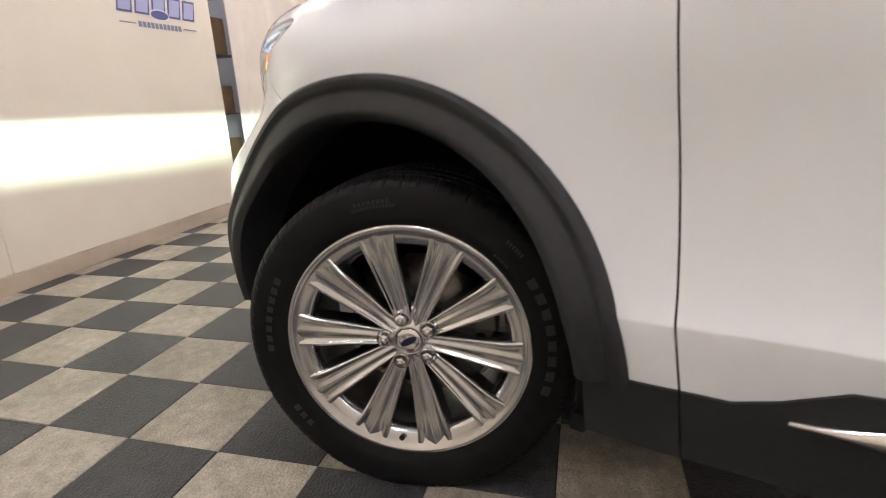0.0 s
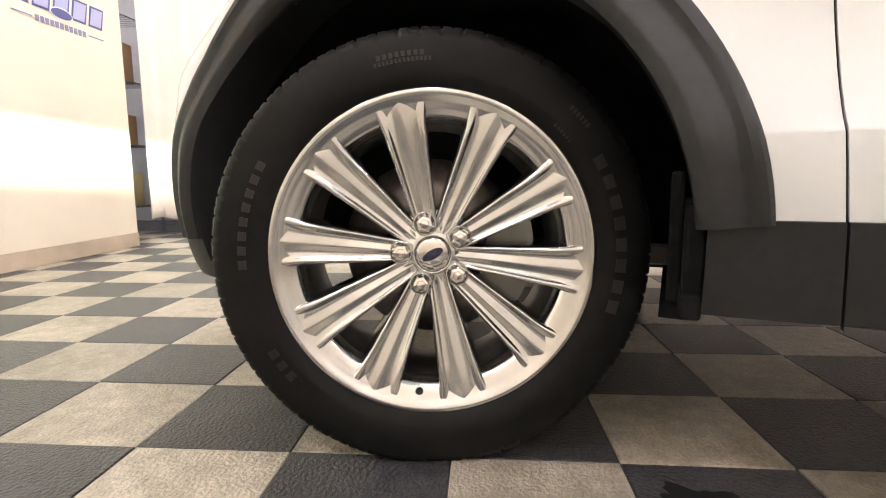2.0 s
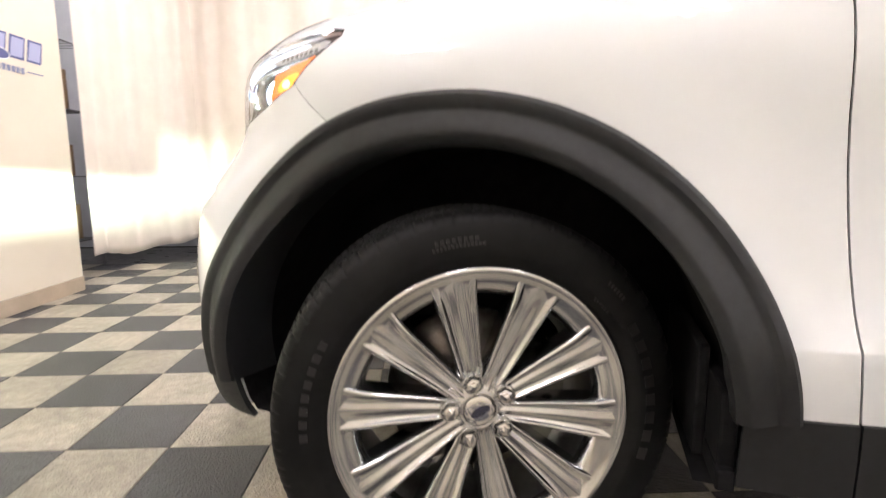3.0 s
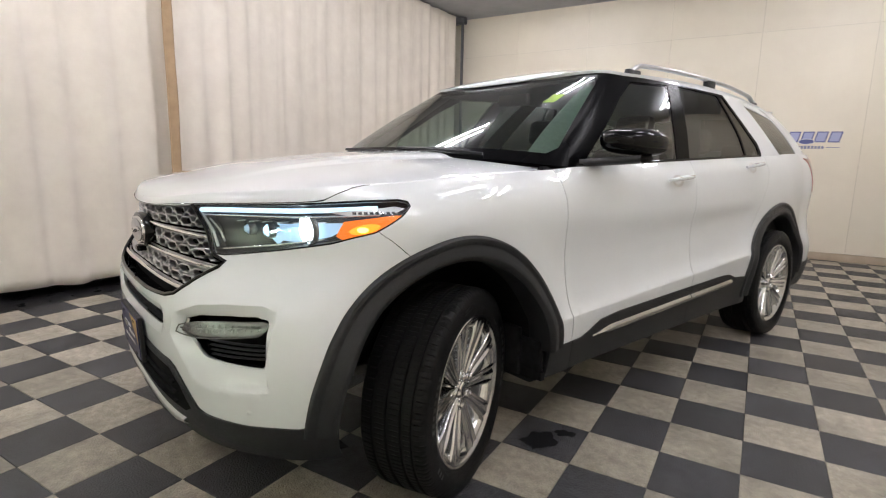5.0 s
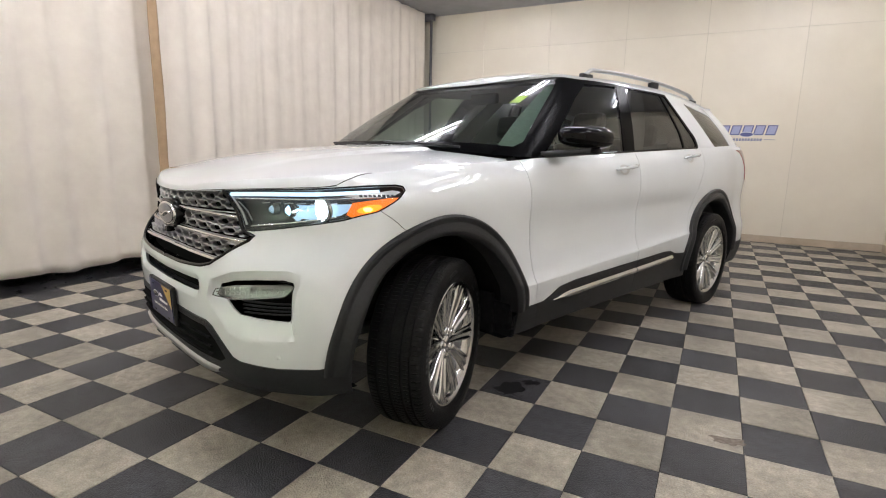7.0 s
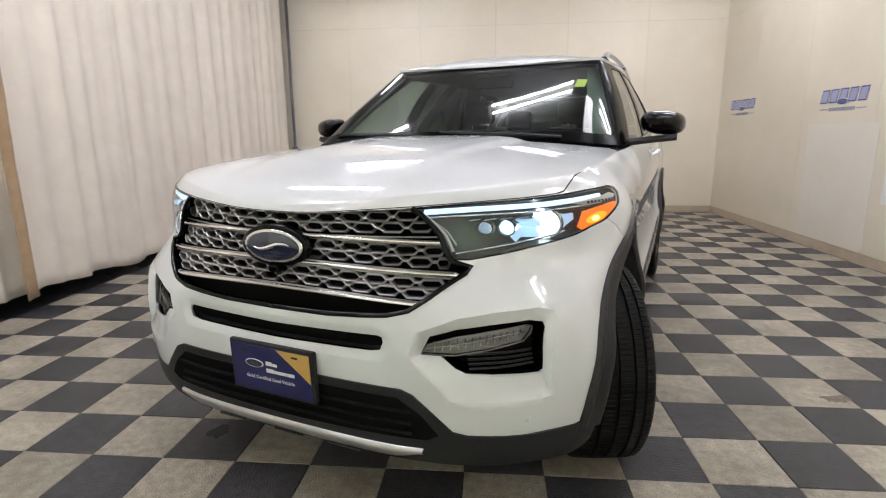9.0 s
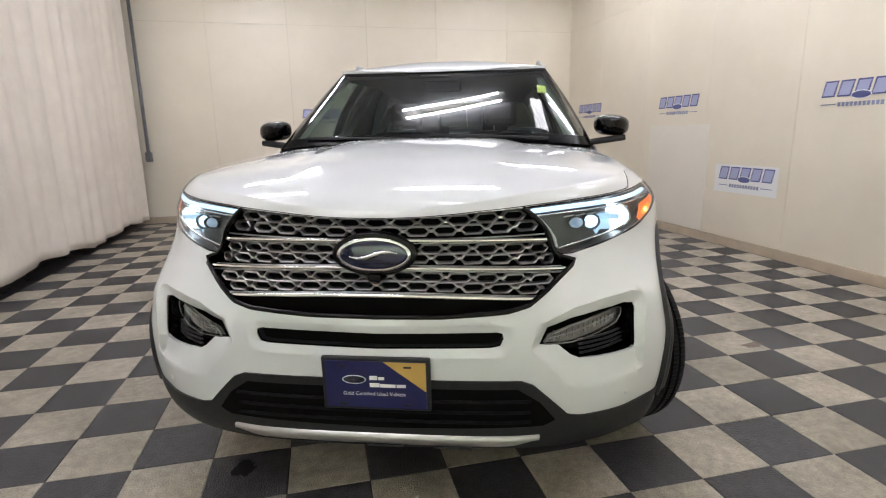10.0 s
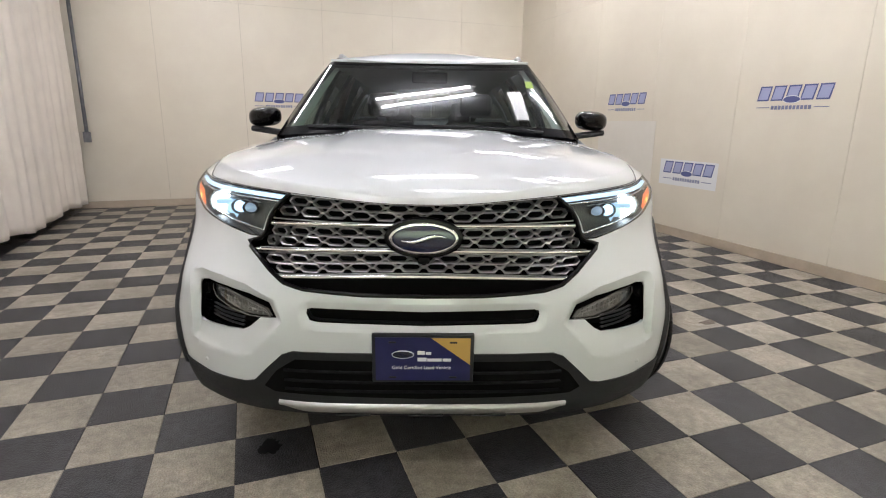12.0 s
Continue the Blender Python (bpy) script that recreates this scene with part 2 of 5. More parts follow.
def tube(points, radius, segs=8, bm=None, flat=1.0):
    """A round bar along points; flat squeezes its height."""
    bm = bm or bmesh.new()
    pts = [Vector(p) for p in points]
    rows = []
    for i, p in enumerate(pts):
        d = (pts[min(i + 1, len(pts) - 1)] - pts[max(i - 1, 0)]).normalized()
        side = d.cross(Vector((0, 0, 1)))
        side = side.normalized() if side.length > 1e-4 else Vector((1, 0, 0))
        up = side.cross(d)
        r = radius[i] if isinstance(radius, (list, tuple)) else radius
        rows.append([p + side * r * math.cos(a) + up * r * flat * math.sin(a) for a in (2 * math.pi * k / segs for k in range(segs))])
    start = len(bm.verts)
    grid(rows, closed=True, bm=bm)
    bm.verts.ensure_lookup_table()
    bm.faces.new([bm.verts[start + k] for k in range(segs)])
    bm.faces.new([bm.verts[len(bm.verts) - 1 - k] for k in range(segs)])
    return bm


def curve_at(xs, ys, x):
    """Smooth curve through points (Catmull-Rom slopes), flat beyond its ends."""
    if x <= xs[0]:
        return ys[0]
    if x >= xs[-1]:
        return ys[-1]
    i = max(k for k in range(len(xs) - 1) if xs[k] <= x)
    slope = lambda k: (ys[min(k + 1, len(ys) - 1)] - ys[max(k - 1, 0)]) / (xs[min(k + 1, len(xs) - 1)] - xs[max(k - 1, 0)])
    h = xs[i + 1] - xs[i]
    t = (x - xs[i]) / h
    return (2 * t**3 - 3 * t**2 + 1) * ys[i] + (t**3 - 2 * t**2 + t) * h * slope(i) + (3 * t**2 - 2 * t**3) * ys[i + 1] + (t**3 - t**2) * h * slope(i + 1)


def lerp(a, b, t):
    return a + (b - a) * t


def step(a, b, x):
    t = min(1.0, max(0.0, (x - a) / (b - a)))
    return t * t * (3 - 2 * t)


def inside(poly, x, y):
    hit, n = False, len(poly)
    for i in range(n):
        (x0, y0), (x1, y1) = poly[i], poly[(i + 1) % n]
        if (y0 > y) != (y1 > y) and x < (x1 - x0) * (y - y0) / (y1 - y0) + x0:
            hit = not hit
    return hit


def cut(bm, poly):
    """Cuts a flat mesh along the edges of a polygon."""
    xs, ys = [p[0] for p in poly], [p[1] for p in poly]
    for (x0, y0), (x1, y1) in zip(poly, poly[1:] + poly[:1]):
        lx, hx, ly, hy = min(x0, x1) - 0.002, max(x0, x1) + 0.002, min(y0, y1) - 0.002, max(y0, y1) + 0.002
        if math.hypot(x1 - x0, y1 - y0) < 1e-6:
            continue
        near = []
        for f in bm.faces:
            fx, fy = [v.co.x for v in f.verts], [v.co.y for v in f.verts]
            if max(fx) >= lx and min(fx) <= hx and max(fy) >= ly and min(fy) <= hy:
                near.append(f)
        geom = list({e for f in near for e in f.edges} | {v for f in near for v in f.verts}) + near
        bmesh.ops.bisect_plane(bm, geom=geom, dist=1e-5, plane_co=(x0, y0, 0), plane_no=(y1 - y0, x0 - x1, 0))


def strip(points, width):
    """Thin quads along a line, as polygons."""
    out = []
    for (x0, y0), (x1, y1) in zip(points, points[1:]):
        d = math.hypot(x1 - x0, y1 - y0)
        nx, ny = (y1 - y0) / d * width / 2, (x0 - x1) / d * width / 2
        out.append([(x0 + nx, y0 + ny), (x1 + nx, y1 + ny), (x1 - nx, y1 - ny), (x0 - nx, y0 - ny)])
    return out


def disc_poly(cx, cy, r, n=40):
    return [(cx + r * math.cos(2 * math.pi * k / n), cy + r * math.sin(2 * math.pi * k / n)) for k in range(n)]


# ---- the room ----
def slab(name, size, kind_label, material, m=None):
    ob = part(name, box(*size), material, m=m)
    return tagged(ob, kind_label, name.split("_")[0], kind="structure")


def wall_with_panels(name, along, fixed, inward, start, end, seams, high_seam, label):
    """A backing slab with panels proud of it. along: 'x' or 'y'; inward: +1 or -1, the side of the room."""
    a, b = sorted((fixed, fixed - inward * 0.12))
    size = (start, end, a, b, 0, CEILING) if along == "x" else (a, b, start, end, 0, CEILING)
    wall = part(name, box(*size), JOINT)
    tagged(wall, label, "wall", kind="structure")
    edges = [start, *[s for s in seams if start < s < end], end]
    f0, f1 = sorted((fixed, fixed + inward * 0.006))
    for u0, u1 in zip(edges, edges[1:]):
        for z0, z1 in ((0.10, high_seam), (high_seam, CEILING)):
            g = 0.0018
            bm = box(u0 + g, u1 - g, f0, f1, z0 + g, z1 - g) if along == "x" else box(f0, f1, u0 + g, u1 - g, z0 + g, z1 - g)
            part("panel", bm, WALL, wall)
    b0, b1 = sorted((fixed, fixed + inward * 0.016))
    bm = box(start, end, b0, b1, 0, 0.10, 0.004) if along == "x" else box(b0, b1, start, end, 0, 0.10, 0.004)
    part("baseboard", bm, BASEBOARD, wall, "tan vinyl baseboard strip")
    return wall


slab("ground", (WEST - 0.2, EAST + 0.2, SOUTH - 2.2, NORTH + 0.2, -0.2, -0.006), "bare dark floor slab beneath the tiles", GROUT)
wall_with_panels("wall_north", "x", NORTH, -1, WEST, EAST, [-2.2, -1.01, 0.16, 1.37, 2.50, 3.72], 2.96, "cream panelled back wall with thin joints")
wall_with_panels("wall_east", "y", EAST, -1, SOUTH, NORTH, [-1.2, 0.0, 1.22, 2.40, 3.60, 4.80, 6.0], 2.96, "cream panelled side wall with thin joints")
wall_with_panels("wall_south", "x", SOUTH, 1, -1.05, EAST, [0.9, 2.2, 3.5], 2.96, "cream panelled wall in front of the car")
slab("wall_west", (WEST - 0.12, WEST, SOUTH - 2.0, NORTH, 0, CEILING), "dim plain wall behind the curtain", CEIL)
slab("wall_back_store", (WEST, -0.9, SOUTH - 2.12, SOUTH - 2.0, 0, CEILING), "dim wall at the end of the storage corner", CEIL)
slab("wall_store_side", (-0.93, -0.81, SOUTH - 2.0, SOUTH - 0.12, 0, CEILING), "plain side of the storage corner", CEIL)
slab("ceiling", (WEST - 0.2, EAST + 0.2, SOUTH - 2.2, NORTH + 0.2, CEILING, CEILING + 0.15), "grey painted ceiling", CEIL)
slab("floor_edge", (-3.2, -2.13, SOUTH - 2.0, NORTH, -0.006, 0.0), "shiny dark floor strip under the curtain, its shade painted black", SHADED_FLOOR)


def pleated(name, line, z0, z1, amp, wave, seed, material, label, hem=0.03):
    """A hanging cloth along a line in plan."""
    rnd = random.Random(seed)
    ph = [rnd.uniform(0, 6.28) for _ in range(6)]
    length = sum(math.dist(p, q) for p, q in zip(line, line[1:]))
    n, rows = max(4, int(length / 0.018)), []
    cum = [0]
    for p, q in zip(line, line[1:]):
        cum.append(cum[-1] + math.dist(p, q))
    for j in range(41):
        v = j / 40
        row = []
        for i in range(n + 1):
            d = length * i / n
            x = float(np.interp(d, cum, [p[0] for p in line]))
            y = float(np.interp(d, cum, [p[1] for p in line]))
            soft = lerp(1.0, 0.70, v)
            wob = 0.05 * noise.noise((d * 1.3, v * 2.2, seed))
            fold = 1.5 * noise.noise((d / wave + wob, seed * 7.3, 0.15 * v)) + 0.8 * noise.noise((d / wave * 2.3 + 3 * wob, seed * 3.1, 0.3 * v)) + 0.35 * math.sin(d * 6.28 / wave + ph[0] + 1.2 * math.sin(d * 2.1 + ph[1]))
            fold *= amp * soft * (0.75 + 0.5 * noise.noise((d * 0.8, seed, 5.0)))
            fold += 0.010 * noise.noise((d * 5.0, v * 9.0, seed + 3)) * (1 - 0.6 * v) + 0.004 * noise.noise((d * 16.0, v * 22.0, seed))
            low = z0 + hem * (math.sin(d * 3.1 + ph[5]) + 0.5 * math.sin(d * 9.0)) * (1 - v)
            row.append((x + fold, y + 0.2 * fold, lerp(low, z1, v)))
        rows.append(row)
    ob = part(name, grid(rows), material, smooth=True)
    mod = ob.modifiers.new("thickness", "SOLIDIFY")
    mod.thickness = 0.003
    return tagged(ob, label, "curtain", "curtains along the side")


pleated("curtain", [(-2.06, 1.60), (-2.14, 3.6), (-2.0, 6.75)], 0.12, CEILING - 0.02, 0.046, 0.27, 3, FABRIC, "floor-length cream canvas curtain hanging in soft folds")
pleated("curtain", [(-3.02, -2.32), (-2.92, -1.9), (-2.55, -0.6), (-2.42, 0.4), (-2.30, 1.15), (-2.12, 1.50), (-2.115, 1.72)], 0.11, CEILING - 0.02, 0.072, 0.36, 8, FABRIC, "cream canvas curtain with wide folds, ends short of the floor")
pleated("curtain", [(-1.57, -2.46), (-2.2, -2.44), (-3.05, -2.14)], 0.14, CEILING - 0.02, 0.06, 0.24, 12, FABRIC, "cream canvas curtain closing the storage corner")
pleated("curtain_edge", [(-2.01, 1.545), (-2.0, 1.645)], 0.13, CEILING - 0.02, 0.012, 0.10, 5, TAN_FABRIC, "narrow tan canvas strip where two curtains meet")

rod = thing("curtain_pole", pose(-1.93, 6.85, 0), "grey steel corner pole ending above the floor", "pole")
part("tube", tube([(0, 0, 1.02), (0, 0, CEILING - 0.1)], 0.024, 10), POLE, rod, smooth=True)
part("foot_clamp", box(-0.04, 0.04, -0.04, 0.04, 0.96, 1.10, 0.006), POLE, rod)
part("top_bracket", box(-0.30, 0.06, -0.05, 0.05, CEILING - 0.13, CEILING - 0.02, 0.008), POLE, rod)


def ceiling_light(x, y, turn, length=1.22):
    lamp = thing("ceiling_light", pose(x, y, CEILING - 0.02, 0, 0, turn), "white twin-tube fluorescent strip light under the ceiling", "ceiling light", "fluorescent lights")
    part("housing", box(-length / 2, length / 2, -0.07, 0.07, -0.05, 0.018, 0.006), FIXTURE_WHITE, lamp)
    for s in (-1, 1):
        part("tube", tube([(-length / 2 + 0.05, s * 0.10, -0.075), (length / 2 - 0.05, s * 0.10, -0.075)], 0.027, 12), TUBE, lamp, "glowing fluorescent tube", True)
        for e in (-1, 1):
            part("holder", box(e * length / 2 - 0.03, e * length / 2 + 0.03, s * 0.10 - 0.02, s * 0.10 + 0.02, -0.10, -0.04, 0.004), FIXTURE_WHITE, lamp)
    return lamp


# the last light is unseen, added to brighten the storage corner
for lx, ly in ((1.53, 2.5), (-0.6, 2.5), (3.8, 2.5), (-0.3, 5.0), (3.8, 5.0), (-1.1, 0.3), (3.8, 0.4), (1.3, 0.3), (-0.9, -1.6), (3.6, -1.4), (-2.0, -3.3)):
    ceiling_light(lx, ly, 0)

panel = thing("ceiling_light", pose(2.75, 2.05, CEILING - 0.012), "narrow white light panel set in the ceiling", "ceiling light")
part("panel_frame", box(-0.19, 0.19, -0.34, 0.34, -0.02, 0.011, 0.004), FIXTURE_WHITE, panel)
part("diffuser", box(-0.16, 0.16, -0.31, 0.31, -0.026, -0.0205), PANEL_GLOW, panel, "glowing diffuser")


def wall_sign(m, width, plate=False):
    """A dealer's mark in plain shapes: five blocks, an oval, two rules and a row of small bars. Local x along the wall, y up the wall."""
    sign = thing("wall_sign", m, "blue and grey printed mark " + ("on a white board" if plate else "stuck on the cream wall"), "sign", "marks on the walls")
    k = width / 0.70
    if plate:
        part("board", box(-0.40 * k, 0.40 * k, -0.15 * k, 0.13 * k, -0.004, 0.0), PRINT_WHITE, sign)
    for i in range(5):
        x0 = (-0.345 + 0.140 * i) * k
        w = 0.118 * k
        for name, inset, lift, material in (("letter_block", 0.0, 0.0015, LOGO_BLUE), ("letter_face", 0.012 * k, 0.0025, LOGO_PALE)):
            bm = bmesh.new()
            pts = [(x0 + inset, -0.02 * k + inset), (x0 + w - inset, -0.02 * k + inset), (x0 + w + 0.026 * k - inset, 0.11 * k - inset), (x0 + 0.026 * k + inset, 0.11 * k - inset)]
            lo = [bm.verts.new((x, y, 0)) for x, y in pts]
            hi = [bm.verts.new((x, y, lift)) for x, y in pts]
            bm.faces.new(hi)
            for a in range(4):
                bm.faces.new((lo[a], lo[(a + 1) % 4], hi[(a + 1) % 4], hi[a]))
            part(name, bm, material, sign)
    for name, rx, ry, lift, material in (("oval_rim", 0.085, 0.034, 0.0035, PRINT_WHITE), ("oval", 0.078, 0.028, 0.0045, LOGO_BLUE)):
        bm = bmesh.new()
        bm.faces.new([bm.verts.new((rx * k * math.cos(a), -0.012 * k + ry * k * math.sin(a), lift)) for a in np.linspace(0, 2 * math.pi, 33)[:-1]])
        part(name, bm, material, sign)
    for s in (-1, 1):
        part("rule", box(min(s * 0.21, s * 0.34) * k, max(s * 0.21, s * 0.34) * k, -0.083 * k, -0.076 * k, 0, 0.0015), LOGO_GREY, sign)
    for i in range(11):
        part("small_bar", box((-0.19 + 0.035 * i) * k, (-0.165 + 0.035 * i) * k, -0.098 * k, -0.064 * k, 0, 0.0015), LOGO_GREY, sign)
    return sign


def on_north(x, z):
    return Matrix.Translation((x, NORTH - 0.008, z)) @ Matrix(((1, 0, 0, 0), (0, 0, -1, 0), (0, 1, 0, 0), (0, 0, 0, 1)))


def on_east(y, z):
    return Matrix.Translation((EAST - 0.008, y, z)) @ Matrix(((0, 0, -1, 0), (-1, 0, 0, 0), (0, 1, 0, 0), (0, 0, 0, 1)))


def on_south(x, z):
    return Matrix.Translation((x, SOUTH + 0.008, z)) @ Matrix(((-1, 0, 0, 0), (0, 0, 1, 0), (0, 1, 0, 0), (0, 0, 0, 1)))


wall_sign(on_north(0.66, 1.59), 0.74)
wall_sign(on_north(3.14, 1.55), 0.74)
wall_sign(on_east(1.80, 1.56), 0.73)
wall_sign(on_east(4.12, 1.58), 0.75)
wall_sign(on_east(6.33, 1.61), 0.73)
wall_sign(on_east(2.94, 0.765), 0.75, True)
wall_sign(on_south(-0.50, 1.53), 0.74)
tagged(part("patch_panel", box(EAST - 0.013, EAST - 0.0062, 3.52, 4.64, 0.11, 1.345, 0.001), PATCH), "paler repair panel screwed on the cream wall", "panel", kind="structure")


# ---- the car: surface ----
Y1, POW, T0, T1 = -0.10, 3.4, 0.98, 1.25
ARCHES = (-0.05, 3.0)
ARCH_Z, ARCH_IN, ARCH_OUT = 0.40, 0.477, 0.562


def hood_z(x, y):
    zc = curve_at([-0.845, -0.81, -0.73, -0.60, -0.40, 0.0, 0.45], [1.062, 1.088, 1.120, 1.152, 1.189, 1.227, 1.250], y)
    dome = 0.010 * step(0.50, 0.40, abs(x) + 0.10 * (0.4 - y)) * step(-0.75, -0.1, y)
    edge = 0.235 + 0.18 * max(0.0, y + 0.15)
    dome += 0.009 * max(0.0, 1 - max(0.0, abs(x) - edge) / 0.15) * step(-0.40, 0.30, y)
    return zc - 0.062 * (min(abs(x), 1.0) / 0.868) ** 2.8 + dome


def crease_z(y):
    """Height of the sharp line low on the doors, which rises to the rear."""
    return float(np.interp(y, [0.3, 0.59, 0.88, 1.18, 1.5, 1.9, 2.35, 2.7], [0.562, 0.567, 0.575, 0.592, 0.604, 0.618, 0.643, 0.665]))


def side_x(y, z):
    w = curve_at([0.20, 0.32, 0.44, 0.54, 0.61, 0.70, 0.82, 0.92, 0.98, 1.1], [0.905, 0.955, 0.982, 0.990, 0.987, 0.966, 0.953, 0.958, 0.964, 0.966], z)
    doors_only = step(0.30, 0.62, y) * step(2.62, 2.35, y)
    if doors_only:
        k = z - crease_z(y)
        scoop = np.interp(k, [-0.25, -0.13, -0.05, 0.0, 0.02, 0.05, 0.085, 0.13, 0.19, 0.26, 0.32, 0.45], [0.957, 0.977, 0.988, 0.9925, 0.980, 0.968, 0.959, 0.952, 0.947, 0.947, 0.952, 0.965])
        w = lerp(w, lerp(float(scoop), w, step(0.88, 0.98, z)), doors_only)
    for c in ARCHES:
        w += 0.012 * math.exp(-(((math.hypot(y - c, z - ARCH_Z) - 0.55) / 0.13) ** 2))
    if y > 2.9:
        w -= 0.085 * ((y - 2.9) / 1.2) ** 2.2
    if y < 0.5:
        w -= 0.010 * ((0.5 - y) / 0.6) ** 2
    return w


def belt_z(y):
    return 1.178 + 0.040 * y - 0.004 * max(0, y - 2.4)


def edge_at(y):
    b = step(0.40, 0.66, y)
    taper = 0.10 * max(0, (y - 2.9) / 1.2) ** 2.2
    x = lerp(0.868, 0.897 - taper, b)
    return x, lerp(hood_z(0.868, y), belt_z(y), b)


def section(y, t):
    if t <= T0:
        return side_x(y, t), t
    q = (t - T0) / (T1 - T0)
    (ax, az), (ex, ez) = (side_x(y, T0), T0), edge_at(y)
    cx, cz = ax + 0.006, lerp(az, ez, 0.66)
    return (1 - q) ** 2 * ax + 2 * q * (1 - q) * cx + q * q * ex, (1 - q) ** 2 * az + 2 * q * (1 - q) * cz + q * q * ez


def nose(t):
    if t <= T0:
        return curve_at([0.20, 0.27, 0.33, 0.40, 0.50, 0.60, 0.70, 0.80, 0.90, 0.98], [-0.77, -0.84, -0.875, -0.885, -0.895, -0.905, -0.905, -0.888, -0.872, -0.862], t), t
    q = (t - T0) / (T1 - T0)
    return (1 - q) ** 2 * -0.862 + 2 * q * (1 - q) * -0.862 + q * q * -0.845, (1 - q) ** 2 * 0.98 + 2 * q * (1 - q) * 1.042 + q * q * 1.062


def flare(y, t):
    """How far the flank bulges round the front wheel, and the bumper's corner ahead of it."""
    if y > 0.6:
        return 0.0
    mid = float(np.interp(t, [0.30, 0.45, 0.60, 0.75, 0.90, 1.00], [-0.62, -0.62, -0.61, -0.62, -0.36, -0.28]))
    most = float(np.interp(t, [0.30, 0.45, 0.60, 0.75, 0.90, 1.00], [0.033, 0.034, 0.030, 0.032, 0.036, 0.032]))
    wide = float(np.interp(t, [0.45, 0.60, 0.75, 0.90, 1.00], [0.07, 0.075, 0.10, 0.12, 0.10])) if y < mid else 0.24
    return most * math.exp(-(((y - mid) / wide) ** 2)) * step(T1, T0, t)


ANGLES = np.linspace(0, math.pi / 2, 400)
_x = 0.96 * np.sin(ANGLES) ** (2 / POW)
_y = -0.82 * np.cos(ANGLES) ** (2 / POW)
ARC = np.concatenate([[0], np.cumsum(np.hypot(np.diff(_x), np.diff(_y)))])
ARC_LEN = float(ARC[-1])
S0 = Y1 - ARC_LEN  # at the middle of the nose
REAR, TAIL = 3.55, 4.08
S_END = REAR + 1.2


def power(t):
    """How square the nose is in plan: boxy at the bumper, swept at the lamps."""
    return lerp(3.35, 2.2, step(0.70, 0.94, t))


def s_of_x(x, t=0.6):
    """Along the surface, the place that lies x off the middle of the nose at height t."""
    a = math.asin(min(1, abs(x) / section(Y1, t)[0]) ** (power(t) / 2))
    return S0 + float(np.interp(a, ANGLES, ARC))


def s_of_y(y, t=0.6):
    if y >= Y1:
        return y
    a = math.acos(min(1.0, (Y1 - y) / (Y1 - nose(t)[0])) ** (power(t) / 2))
    return S0 + float(np.interp(a, ANGLES, ARC))


def flat(s, t):
    """A point of the body's left half: s along the waist from the nose, t up."""
    if s >= Y1:
        if s <= REAR:
            x, z = section(s, t)
            return Vector((x + flare(s, t), s, z))
        a = math.pi / 2 * min(0.99999, (s - REAR) / (S_END - REAR))
        x, z = section(REAR, t)
        return Vector((x * math.cos(a) ** 0.55, REAR + (TAIL - REAR) * math.sin(a) ** 0.55, z))
    a = float(np.interp(s - S0, ARC, ANGLES))
    n = power(t)
    sa, ca = math.sin(a) ** (2 / n), max(0.0, math.cos(a)) ** (2 / n)
    (ax, az), (ny, nz) = section(Y1, t), nose(t)
    x, y = ax * sa, Y1 - (Y1 - ny) * ca
    x += flare(y, t) * sa
    w = sa**3
    if t <= T0:
        return Vector((x, y, t))
    (ex, ez), (ey, enz) = section(Y1, T1), nose(T1)
    top = hood_z(ex * sa, Y1 - (Y1 - ey) * ca)
    fs, fn = (az - T0) / (ez - T0), (nz - T0) / (enz - T0)
    return Vector((x, y, T0 + (top - T0) * lerp(fn, fs, w)))


def normal_at(s, t):
    e = 0.004
    n = (flat(s + e, t) - flat(s - e, t)).cross(flat(s, t + e) - flat(s, t - e))
    if n.length < 1e-9:
        return Vector((0, -1, 0))
    n.normalize()
    return n if n.x >= -0.2 or n.y < 0 else -n


def off(s, t, d):
    return flat(s, t) + normal_at(s, t) * d


car = thing("suv", CAR, "pearl white three-row SUV with black wheel arch trim, headlights on", "car")


def both(name, bm, material, label="", smooth=True, solid=0.0, joined=False, parent=None):
    """A part on the left side and its mirror image; joined: one part over the middle."""
    bm.verts.index_update()
    faces = [[v.index for v in f.verts] for f in bm.faces]
    pts = [tuple(v.co) for v in bm.verts]
    bm.free()
    made = []
    for mirrored in ((2,) if joined else (0, 1)):
        out = bmesh.new()
        for side in ((0, 1) if mirrored == 2 else (mirrored,)):
            vs = [out.verts.new((-x if side else x, y, z)) for x, y, z in pts]
            for f in faces:
                try:
                    out.faces.new([vs[i] for i in (f[::-1] if side else f)])
                except ValueError:
                    pass
        bmesh.ops.remove_doubles(out, verts=out.verts, dist=2e-4)
        ob = part(name, out, material, parent or car, label, smooth)
        if solid:
            mod = ob.modifiers.new("thickness", "SOLIDIFY")
            mod.thickness, mod.offset = solid, -1
            crisp = ob.modifiers.new("edges", "EDGE_SPLIT")
            crisp.split_angle = radians(38)
        made.append(ob)
    return made


# outlines on the flat body: (s, t)
sx = s_of_x


def X(x, t):
    return s_of_x(x, t), t


def Q(y, t):
    return s_of_y(y, t), t


